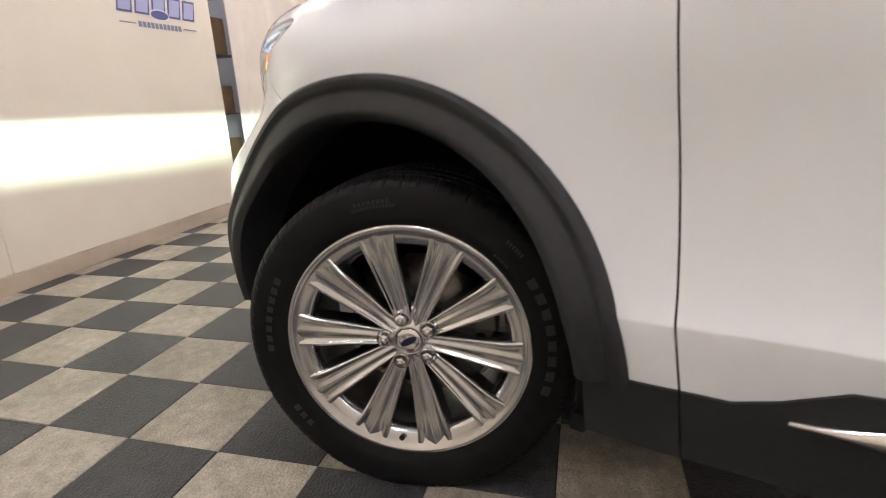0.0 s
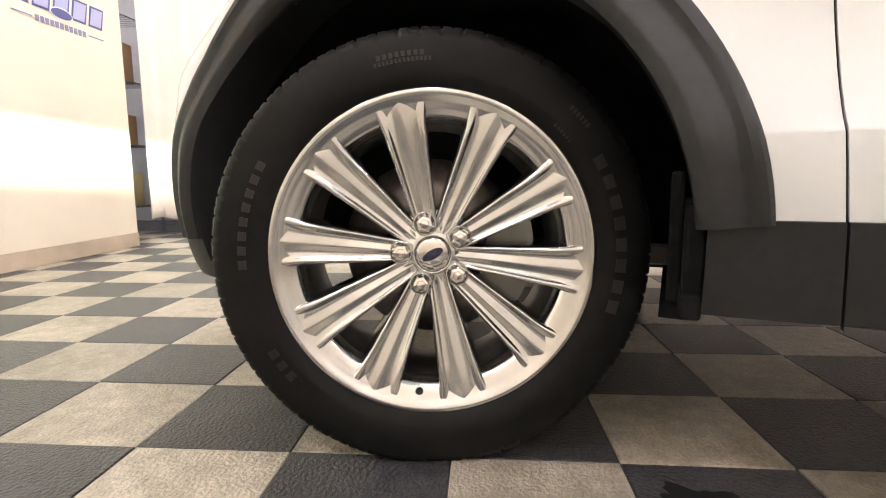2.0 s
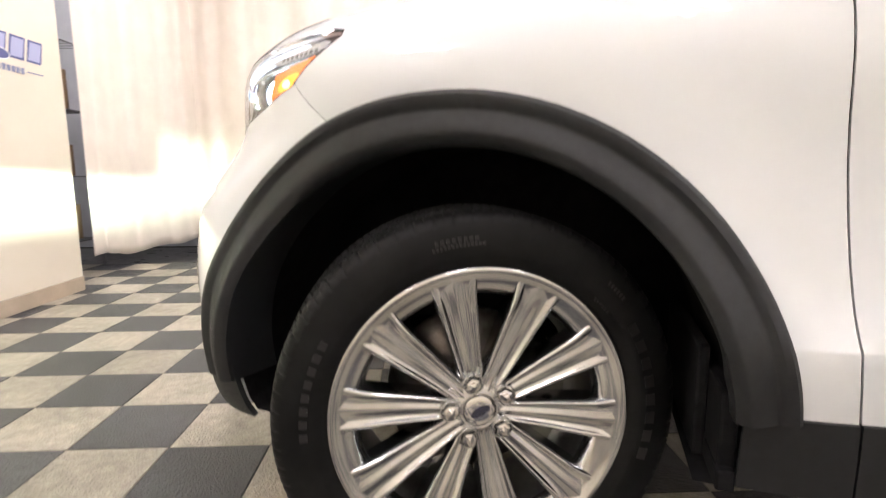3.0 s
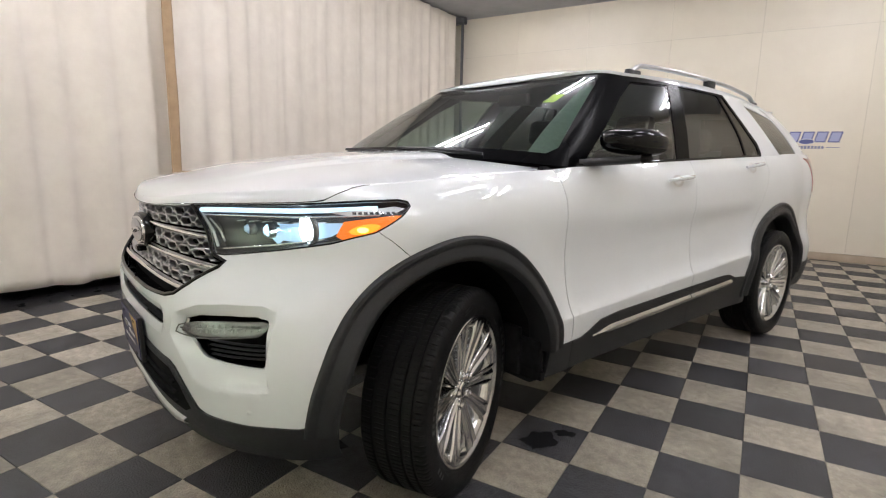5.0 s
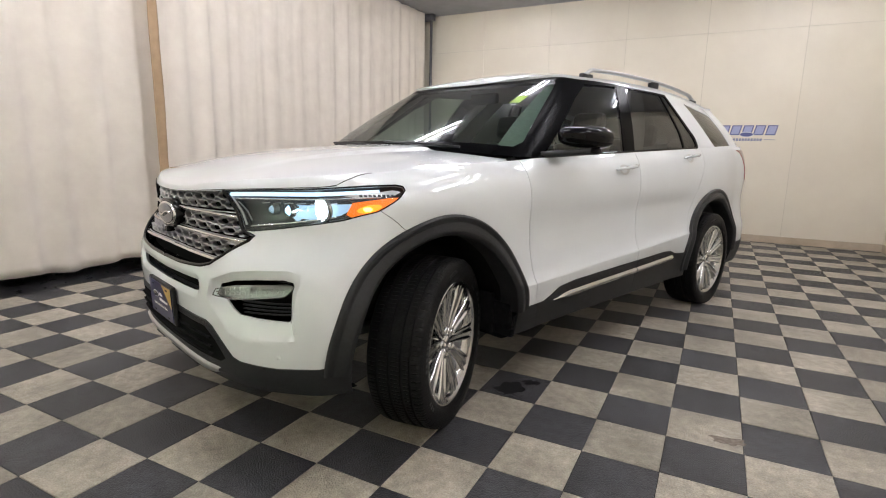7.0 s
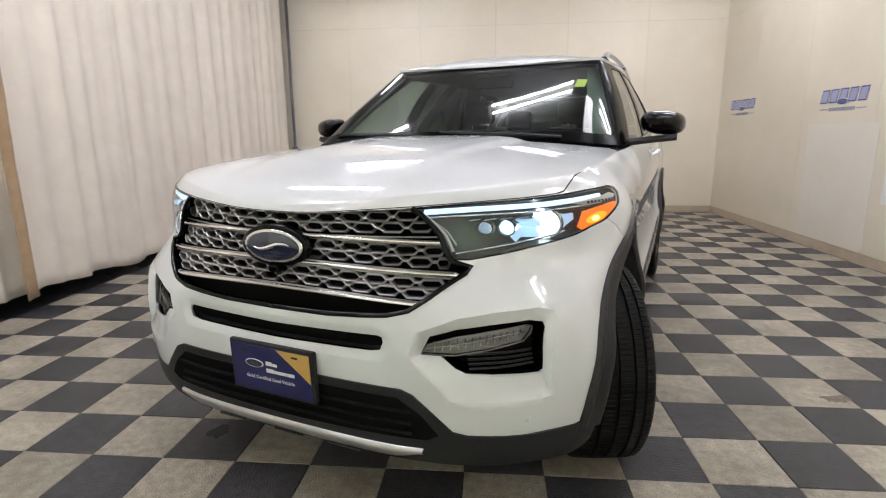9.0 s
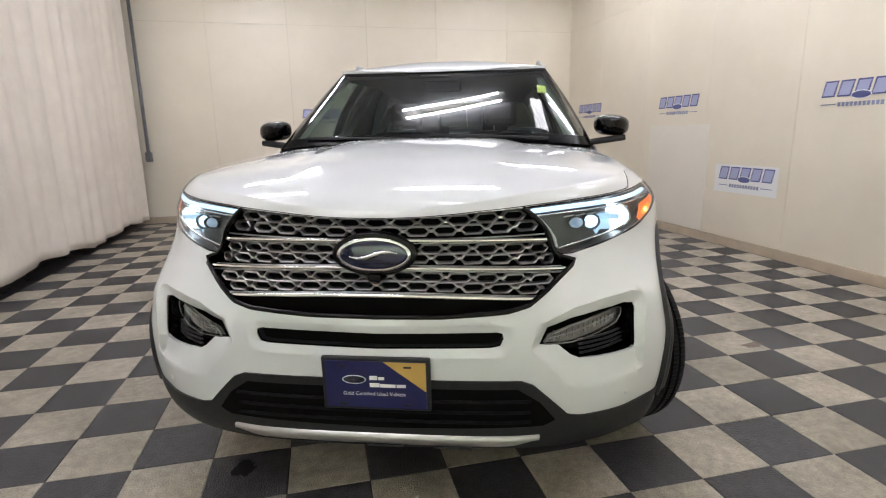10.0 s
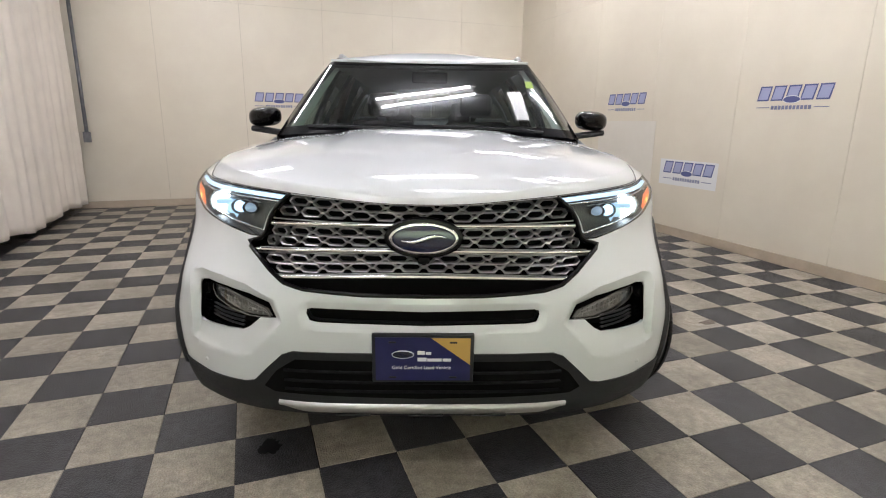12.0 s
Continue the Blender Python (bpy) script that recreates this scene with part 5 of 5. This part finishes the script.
letters = new("card_text", font)
font.materials.append(PRINT_WHITE)
letters.parent = plate
letters.matrix_local = pose(-0.005, -0.0045, -0.036, 90, 0, 0)
for x, z in ((-0.10, 0.060), (0.10, 0.060), (-0.10, -0.066), (0.10, -0.066)):
    part("plate_screw", box(x - 0.012, x + 0.012, -0.006, -0.003, z - 0.003, z + 0.003, 0.001), BLACK_PLASTIC, plate)


# ---- the car: wheels ----
AXLE = 0.3755  # height of the wheel centres


def tyre_mesh():
    prof = [(-0.108, 0.276), (-0.122, 0.292), (-0.1275, 0.325), (-0.126, 0.355), (-0.121, 0.371), (-0.112, 0.381)]
    tread = [(-0.106, 0.3838, 1), (-0.074, 0.3870, 1), (-0.072, 0.378, 0), (-0.060, 0.378, 0), (-0.058, 0.3874, 2), (-0.020, 0.3882, 2), (-0.018, 0.378, 0), (-0.006, 0.378, 0), (-0.004, 0.3882, 3), (0.034, 0.3878, 3), (0.036, 0.378, 0), (0.048, 0.378, 0), (0.050, 0.3872, 2), (0.074, 0.3868, 2), (0.076, 0.379, 0), (0.084, 0.379, 0), (0.086, 0.3862, 1), (0.106, 0.3838, 1)]
    side = [(0.116, 0.3770, 4), (0.1215, 0.3675, 4), (0.1220, 0.3650, 0), (0.1240, 0.357, 0), (0.1262, 0.340, 0), (0.1278, 0.322, 0), (0.1265, 0.308, 0), (0.1262, 0.3065, 0), (0.1225, 0.296, 0), (0.1190, 0.2900, 0), (0.1175, 0.2865, 0), (0.108, 0.279, 0)]
    full = [(a, r, 0) for a, r in prof] + tread + side
    pitches, per = 66, 12
    rows = []
    for k in range(pitches * per):
        a = 2 * math.pi * k / (pitches * per)
        ph = k % per
        row = []
        for x, r, kind in full:
            if kind == 1 and ph in (0, 6):
                r -= 0.0045 if ph == 0 else 0.0020
            if kind == 2 and ph in (3, 9):
                r -= 0.0022
            if kind == 3 and ph in (1, 7):
                r -= 0.0022
            if kind == 4 and ph in (0, 1, 6):
                r -= 0.0012 if ph == 6 else 0.0028
            y, z = r * math.cos(a), r * math.sin(a)
            low = step(0.55, 1.0, -math.sin(a)) * step(0.29, 0.33, r)
            row.append((x * (1 + 0.05 * low), y, max(z, -AXLE + 0.0005)))
        rows.append(row)
    rows.append(rows[0])
    bm = grid(rows)
    bmesh.ops.remove_doubles(bm, verts=bm.verts, dist=1e-6)
    return bm


def arc_bars(bm, r0, r1, a0, a1, x, count, fill=0.62, lift=0.0012):
    for i in range(count):
        b0 = lerp(a0, a1, i / count)
        b1 = lerp(a0, a1, (i + fill) / count)
        pts = [(r0, b0), (r0, b1), (r1, b1), (r1, b0)]
        x_at = lambda r: float(np.interp(r, [0.29, 0.307, 0.322, 0.34, 0.357], [0.1215, 0.1265, 0.1278, 0.1262, 0.124]))
        top_v = [bm.verts.new((x_at(r) + lift, r * math.cos(a), r * math.sin(a))) for r, a in pts]
        low_v = [bm.verts.new((x_at(r) - 0.002, r * math.cos(a), r * math.sin(a))) for r, a in pts]
        bm.faces.new(top_v)
        for k in range(4):
            bm.faces.new((low_v[k], low_v[(k + 1) % 4], top_v[(k + 1) % 4], top_v[k]))
    return bm


def spoke_mesh():
    """One of ten wide spokes with two raised edges and a shallow keel between them, pointing along +y."""
    rows = []
    for i in range(25):
        q = i / 24
        r = lerp(0.036, 0.271, q)
        w = 0.0135 + 0.110 * r
        w += 0.004 * step(0.80, 1.0, q)
        face = 0.082 + 0.0275 * step(0.0, 1.0, q) ** 0.8 - 0.006 * math.sin(math.pi * q)
        ridge = 0.0062 * step(0.02, 0.22, q) * lerp(1.0, 0.0, step(0.70, 1, q))
        dep = 0.050 - 0.012 * q
        sec = [(-w * 1.10, face - dep), (-w * 1.06, face - 0.018), (-w, face - 0.003), (-w * 0.93, face + ridge * 0.7), (-w * 0.82, face + ridge), (-w * 0.70, face + ridge * 0.6), (-w * 0.58, face - 0.0035), (-w * 0.30, face - 0.0015), (-w * 0.10, face + 0.0008), (0, face + 0.0015)]
        sec = sec + [(-a, b) for a, b in sec[-2::-1]]
        rows.append([(x, r, t) for t, x in sec])
    return grid(rows, flip=True)


def wheel(m, label):
    w = thing("wheel", m, "", "")
    w.parent = car
    w.matrix_local = m
    w["label"] = label
    return w


def build_wheel():
    w = wheel(Matrix(), "black tyre on a polished ten-spoke alloy rim")
    ty = part("tyre", tyre_mesh(), RUBBER, w, "black all-season tyre with moulded marks", True)
    crisp = ty.modifiers.new("edges", "EDGE_SPLIT")
    crisp.split_angle = radians(32)
    for r0, r1, a0, a1, count, fill in ((0.316, 0.334, -18, 34, 8, 0.62), (0.335, 0.343, 92, 106, 8, 0.6), (0.326, 0.332, 90, 107, 14, 0.6), (0.318, 0.332, 150, 185, 8, 0.6), (0.300, 0.345, 40, 48, 6, 0.5), (0.318, 0.334, 210, 240, 7, 0.6), (0.330, 0.336, 278, 296, 12, 0.6)):
        for i in range(count):
            b0 = lerp(a0, a1, i / count)
            bm = bmesh.new()
            arc_bars(bm, r0, r1, math.radians(b0), math.radians(b0 + (a1 - a0) / count * fill), 0, 1, 1.0)
            part("sidewall_mark", bm, RUBBER_MARK, ty)
    part("rim", revolve([(-0.10, 0.262), (-0.10, 0.245), (-0.02, 0.226), (0.050, 0.228), (0.076, 0.231), (0.094, 0.236), (0.1015, 0.243), (0.1065, 0.258), (0.1125, 0.2700), (0.1170, 0.2745), (0.1180, 0.2815), (0.1155, 0.2860), (0.106, 0.2875), (0.09, 0.284)], 120), ALLOY, w, "polished rim lip", True)
    part("rim_barrel", revolve([(-0.10, 0.238), (0.0, 0.222), (0.055, 0.225), (0.072, 0.230)], 60), ALLOY_DARK, w, "dull inner barrel of the rim", True)
    sp = None
    for k in range(10):
        turn = pose(0, 0, 0, 30 + 36 * k, 0, 0)
        if sp is None:
            ob = part("spoke", spoke_mesh(), ALLOY, w, "", True, turn)
            sp = ob.data
        else:
            ob = new("spoke", sp)
            ob.parent, ob.matrix_local = w, turn
    part("hub", revolve([(0.03, 0.086), (0.052, 0.085), (0.066, 0.078), (0.074, 0.060), (0.083, 0.040), (0.0865, 0.0345), (0.086, 0.0325), (0.074, 0.032), (0.074, 0.0)], 60), ALLOY, w, "alloy hub", True)
    part("centre_cap", revolve([(0.072, 0.0310), (0.085, 0.0305), (0.0880, 0.028), (0.0895, 0.018), (0.090, 0.0005)], 48), CHROME, w, "chrome centre cap", True)
    cap = oval(0.0205, 0.0085, 0.0, -0.0012)
    for v in cap.verts:
        x, y, z = v.co
        v.co = (0.0902 - y, x * math.cos(0.5) - z * math.sin(0.5), x * math.sin(0.5) + z * math.cos(0.5))
    part("cap_mark", cap, BADGE_BLUE, w, "small dark blue oval", True)
    nut = None
    for k in range(5):
        m = pose(0, 0, 0, 32 + 72 * k, 0, 0) @ pose(0, 0.0570, 0)
        if nut is None:
            seat = part("nut_seat", revolve([(0.070, 0.0225), (0.0905, 0.0205), (0.0920, 0.0195), (0.0905, 0.0180), (0.078, 0.0170), (0.078, 0.0)], 28), ALLOY, w, "", True, m)
            bolt = part("lug_nut", revolve([(0.075, 0.0150), (0.0965, 0.0150), (0.0990, 0.0135), (0.1005, 0.0085), (0.1020, 0.0075), (0.1035, 0.0001)], 6), CHROME, w, "chrome lug nut", False, m)
            nut = (seat.data, bolt.data)
        else:
            for name, data in zip(("nut_seat", "lug_nut"), nut):
                ob = new(name, data)
                ob.parent, ob.matrix_local = w, m
    part("valve", tube([(0.098, 0.252 * math.cos(math.radians(264)), 0.252 * math.sin(math.radians(264))), (0.118, 0.244 * math.cos(math.radians(264)), 0.244 * math.sin(math.radians(264)))], 0.007, 10), BLACK_PLASTIC, w, "black tyre valve", True)
    part("brake_disc", revolve([(-0.02, 0.06), (-0.02, 0.172), (-0.045, 0.172), (-0.045, 0.06)], 48), STEEL, w, "steel brake disc", True)
    part("disc_hat", revolve([(0.02, 0.0), (0.02, 0.075), (-0.02, 0.08)], 32), STEEL, w, "rusty hub face", True)
    bm = grid([[(x, r * math.cos(a), r * math.sin(a)) for a in np.linspace(radians(-38), radians(28), 12)] for x, r in ((-0.06, 0.10), (0.010, 0.105), (0.016, 0.15), (0.010, 0.195), (-0.06, 0.20))])
    part("caliper", bm, CALIPER, w, "cast brake caliper")
    part("caliper_bolt", revolve([(0.0, 0.016), (0.022, 0.014), (0.024, 0.0)], 12), DARK, w, "dark bolt", False, pose(0, 0.155, 0.065))
    part("suspension", box(-0.16, -0.07, -0.12, 0.12, -0.10, 0.13, 0.02), LINER, w, "dark hub carrier")
    return w


STEER = 24.2
wheel_fl = build_wheel()
wheel_fl.matrix_local = pose(0.855, -0.0345, AXLE, 0, 0, STEER)
for x, y, turn in ((0.862, 3.02, 0.0), (-0.855, -0.0345, 180 + STEER), (-0.862, 3.02, 180)):
    ob = copy_thing(wheel_fl, pose(x, y, AXLE, 0, 0, turn))
    ob.parent = car

# ---- the car: inside ----
part("cabin_floor", box(-0.84, 0.84, 0.48, 3.85, 0.30, 0.42, 0.02), INTERIOR_DARK, car, "dark cabin floor")
part("firewall", box(-0.82, 0.82, 0.44, 0.50, 0.30, 1.14), INTERIOR_DARK, car, "dark firewall")
part("tailgate_trim", box(-0.80, 0.80, 3.78, 3.86, 0.42, 1.25), INTERIOR_DARK, car, "dark tailgate trim")
both("door_trim", box(0.82, 0.85, 0.50, 3.80, 0.42, 1.205), INTERIOR_DARK, "dark inner door trim", False)
dash = [[(x, y, z) for x in np.linspace(-0.80, 0.80, 17)] for y, z in ((0.45, 1.185), (0.62, 1.205), (0.82, 1.195), (0.93, 1.165), (0.97, 1.10), (0.95, 0.95), (0.98, 0.80), (0.90, 0.60))]
for row in dash:
    for i, (x, y, z) in enumerate(row):
        row[i] = (x, y - 0.05 * (x / 0.8) ** 2, z + 0.022 * math.exp(-(((x - 0.38) / 0.16) ** 2)) * step(0.55, 0.85, y))
part("dashboard", grid(dash), INTERIOR_DARK, car, "dark dashboard", True)
part("centre_screen", box(-0.12, 0.12, 0.93, 0.955, 1.02, 1.19, 0.006), GLOSS_BLACK, car, "black dashboard screen")
rim_pts = [(0.38 + 0.185 * math.cos(a), 1.085 + 0.075 * math.sin(a), 1.045 + 0.170 * math.sin(a)) for a in np.linspace(0, 2 * math.pi, 33)]
sw = part("steering_wheel", tube(rim_pts, 0.015, 8), INTERIOR_DARK, car, "dark leather steering wheel", True)
part("wheel_boss", box(0.30, 0.46, 1.03, 1.075, 1.0, 1.09, 0.02), INTERIOR_DARK, sw)
part("rear_view_mirror", box(-0.12, 0.12, 1.20, 1.24, 1.555, 1.625, 0.012), INTERIOR_DARK, car, "dark inside mirror")


def seat(x, y, wide=0.52, back=0.66):
    st = thing("seat", pose(x, y, 0), "", "")
    st.parent = car
    st.matrix_local = pose(x, y, 0)
    st["label"] = "dark leather seat with a headrest"
    part("seat_cushion", box(-wide / 2, wide / 2, -0.28, 0.25, 0.50, 0.72, 0.06), SEAT, st)
    bm = box(-wide / 2, wide / 2, -0.07, 0.07, 0.0, back, 0.05)
    part("backrest", bm, SEAT, st, m=pose(0, 0.26, 0.66, -14, 0, 0))
    n = 1 if wide < 0.7 else 2
    for i in range(n):
        hx = 0 if n == 1 else (-0.33 + 0.66 * i)
        part("headrest", box(-0.13, 0.13, -0.05, 0.05, 0.0, 0.19, 0.045), SEAT, st, m=pose(hx, 0.44, 0.66 + back + 0.02, -10, 0, 0))
        part("headrest_post", tube([(hx - 0.05, 0.42, 1.27), (hx - 0.05, 0.44, 1.38)], 0.006, 6), SATIN, st)
    return st


seat(0.38, 1.52)
seat(-0.38, 1.52)
seat(0, 2.48, 1.30, 0.62)
seat(0, 3.30, 1.10, 0.52)

# wipers, sticker, cowl
for x0, x1 in ((0.62, 0.02), (-0.08, -0.66)):
    pts = []
    for q in np.linspace(0, 1, 12):
        x = lerp(x0, x1, q)
        k = -1 + math.asin(min(1, abs(x) / 0.886) ** (1 / 0.72)) / (math.pi / 2)
        p = cabin(k, 0.030 + 0.045 * q, 0.010)
        pts.append((math.copysign(p.x, x), p.y, p.z))
    part("wiper", tube(pts, 0.007, 6), BLACK_PLASTIC, car, "black wiper blade", True)


def shield_point(x, z, d):
    best = None
    for k in np.linspace(-0.98, -0.16, 80):
        lo, hi = ring_low(k), ring_high(k)
        v = (z - lo.z) / (hi.z - lo.z)
        p = cabin(k, min(1, max(0, v)), d)
        if best is None or abs(p.x - x) < abs(best.x - x):
            best = p
    return best


rows = [[shield_point(lerp(0.588, 0.640, i / 3), lerp(1.503, 1.548, j / 3), 0.003) for i in range(4)] for j in range(4)]
part("sticker", grid(rows), STICKER, car, "bright green paper sticker inside the windshield")


# lamps: every inner piece belongs to the lamp of its own side
def side_of(ob):
    return 1 if sum(v.co.x for v in ob.data.vertices) > 0 else -1


def gather(owner_name, names):
    owners = {side_of(ob): ob for ob in car.children if ob.name.split(".")[0] == owner_name}
    for ob in list(car.children_recursive):
        if ob.type == "MESH" and ob.name.split(".")[0] in names and ob not in owners.values():
            ob.parent = owners[side_of(ob)]


gather("headlight", ("lamp_back", "lamp_wall", "lamp_rim", "daytime_strip", "lamp_trim", "amber_lamp", "amber_reflector", "amber_bulb", "lamp_blade", "blade_bar", "light_guide", "lamp_facet", "projector", "lamp_element", "lamp_barrel", "cutoff_shield"))
gather("indicator_lamp", ("fog_pocket", "fog_wall", "pocket_slat", "lamp_edge", "lamp_rib", "lamp_lens"))


# water drops left on the hood and the front of the roof
def drops(name, count, place, label, seed):
    rnd = random.Random(seed)
    bm = bmesh.new()
    for _ in range(count):
        x, y, z = place(rnd)
        r = rnd.choice((0.0016, 0.002, 0.0026, 0.0034))
        top = bm.verts.new((x, y, z + 0.45 * r))
        rings = [[bm.verts.new((x + r * k * math.cos(a), y + r * k * math.sin(a), z + h * r)) for a in np.linspace(0, 2 * math.pi, 8)[:-1]] for k, h in ((0.6, 0.36), (1.0, -0.1))]
        for i in range(7):
            j = (i + 1) % 7
            bm.faces.new((top, rings[0][i], rings[0][j]))
            bm.faces.new((rings[0][i], rings[1][i], rings[1][j], rings[0][j]))
    return tagged(part(name, bm, WATER, car, label, True), kind="stuff")


def on_hood(rnd):
    x, y = rnd.uniform(-0.78, 0.78), 0.42 - abs(rnd.gauss(0, 0.20))
    return x, y - 0.16 * (x / 0.8) ** 2 * 0, hood_z(x, y)


def on_roof(rnd):
    k = rnd.uniform(-0.98, 0.2)
    row = roof_row(k)
    i = rnd.randrange(6, 17)
    return row[i][0] * rnd.choice((-1, 1)), row[i][1] + 0.005, row[i][2] + 0.0003


drops("hood_drops", 420, on_hood, "water drops on the white hood", 21)
drops("roof_drops", 90, on_roof, "water drops on the white roof", 22)


# ---- the storage corner behind the wall ----
def wire_rack(x, y):
    rack = thing("wire_rack", pose(x, y, 0), "dark wire rack with brown boxes in the storage corner", "rack")
    for dx in (-0.4, 0.4):
        for dy in (-0.22, 0.22):
            part("post", tube([(dx, dy, 0), (dx, dy, 2.0)], 0.013, 8), POLE, rack, smooth=True)
    for z in (0.25, 0.8, 1.35, 1.9):
        bm = bmesh.new()
        for k in range(15):
            tube([(-0.4 + 0.8 * k / 14, -0.22, z), (-0.4 + 0.8 * k / 14, 0.22, z)], 0.003, 4, bm)
        for dy in (-0.22, 0.22):
            tube([(-0.4, dy, z), (0.4, dy, z)], 0.006, 6, bm)
        part("shelf", bm, POLE, rack)
    bm = bmesh.new()
    for k in range(22):
        tube([(0.4, -0.22 + 0.02 * k, 0.25), (0.4, -0.22 + 0.02 * k, 1.9)], 0.002, 4, bm)
    for k in range(30):
        tube([(0.4, -0.22, 0.25 + 0.055 * k), (0.4, 0.22, 0.25 + 0.055 * k)], 0.002, 4, bm)
    part("side_mesh", bm, POLE, rack)
    return rack


wire_rack(-1.75, -2.95)
for i, (x, y, z, w, d, h, turn) in enumerate(((-1.80, -2.95, 0.257, 0.42, 0.3, 0.30, 4), (-1.70, -2.95, 0.807, 0.5, 0.32, 0.26, -3), (-1.82, -2.95, 1.357, 0.36, 0.3, 0.34, 6))):
    tagged(part("carton", box(-w / 2, w / 2, -d / 2, d / 2, 0, h, 0.004), BOARD, m=pose(x, y, z, 0, 0, turn)), "brown cardboard carton on a wire shelf", "box", "cartons on the rack")


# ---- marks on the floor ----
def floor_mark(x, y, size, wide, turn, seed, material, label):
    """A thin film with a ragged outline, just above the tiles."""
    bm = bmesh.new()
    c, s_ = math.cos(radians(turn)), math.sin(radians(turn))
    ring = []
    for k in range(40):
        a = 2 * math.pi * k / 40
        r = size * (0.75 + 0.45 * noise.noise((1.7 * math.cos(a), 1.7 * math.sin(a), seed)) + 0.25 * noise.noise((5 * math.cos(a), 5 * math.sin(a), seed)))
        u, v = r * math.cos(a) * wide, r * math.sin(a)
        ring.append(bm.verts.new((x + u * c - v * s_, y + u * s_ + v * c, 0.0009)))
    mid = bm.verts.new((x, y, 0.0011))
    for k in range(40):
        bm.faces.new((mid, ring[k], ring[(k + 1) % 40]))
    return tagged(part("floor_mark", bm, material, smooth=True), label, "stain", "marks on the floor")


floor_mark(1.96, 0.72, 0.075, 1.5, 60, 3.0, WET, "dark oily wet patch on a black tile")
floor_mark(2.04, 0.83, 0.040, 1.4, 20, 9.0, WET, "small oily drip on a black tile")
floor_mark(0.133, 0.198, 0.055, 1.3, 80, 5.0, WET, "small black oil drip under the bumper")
floor_mark(2.99, 0.70, 0.050, 1.7, 10, 7.0, SCUFF, "brown scuff on a beige tile")


# ---- the floor tiles ----
def tile_mesh(jitter):
    g = 0.0009 + jitter
    a, b = g, TILE - g
    bm = bmesh.new()
    lo = [bm.verts.new(p) for p in ((a, a, -0.006), (b, a, -0.006), (b, b, -0.006), (a, b, -0.006))]
    mid = [bm.verts.new(p) for p in ((a, a, -0.0012), (b, a, -0.0012), (b, b, -0.0012), (a, b, -0.0012))]
    e = 0.0012
    hi = [bm.verts.new(p) for p in ((a + e, a + e, 0), (b - e, a + e, 0), (b - e, b - e, 0), (a + e, b - e, 0))]
    bm.faces.new(hi)
    for p, q in ((lo, mid), (mid, hi)):
        for i in range(4):
            bm.faces.new((p[i], p[(i + 1) % 4], q[(i + 1) % 4], q[i]))
    return bm


floor = thing("floor", Matrix(), "worn black and beige checkerboard floor of vinyl tiles", "floor", kind="structure")
tile_data = {}
for dark in (0, 1):
    for kind in range(3):
        me = bpy.data.meshes.new("tile")
        bm = tile_mesh(0.0004 * kind)
        bm.to_mesh(me)
        bm.free()
        me.materials.append(DARK_TILE if dark else LIGHT_TILE)
        tile_data[dark, kind] = me
rnd = random.Random(4)
far = {0: bmesh.new(), 1: bmesh.new()}
for i in range(-7, 17):
    for j in range(-14, 24):
        x, y = i * TILE, j * TILE
        if x + TILE > EAST + 0.3 or y > NORTH or (y < SOUTH - 0.31 and x > -1.2):
            continue
        dark = 1 if (i + j) % 2 == 0 else 0
        near = -6 <= j <= 9 and -4 <= i <= 13
        tilt = (rnd.uniform(-0.12, 0.12), rnd.uniform(-0.12, 0.12))
        shift = (rnd.uniform(-0.0012, 0.0012), rnd.uniform(-0.0012, 0.0012))
        m = pose(x + shift[0], y + shift[1], rnd.uniform(-0.0006, 0.0), tilt[0], tilt[1], rnd.uniform(-0.15, 0.15))
        if near:
            ob = new("tile", tile_data[dark, rnd.randrange(3)])
            ob.parent = floor
            ob.matrix_local = m
        else:
            bm = tile_mesh(0.0003)
            me = bpy.data.meshes.new("scratch")
            bm.to_mesh(me)
            bm.free()
            me.transform(m)
            far[dark].from_mesh(me)
            bpy.data.meshes.remove(me)
for dark, bm in far.items():
    tagged(part("far_tiles", bm, DARK_TILE if dark else LIGHT_TILE, floor, "far tiles of the floor"), kind="stuff")
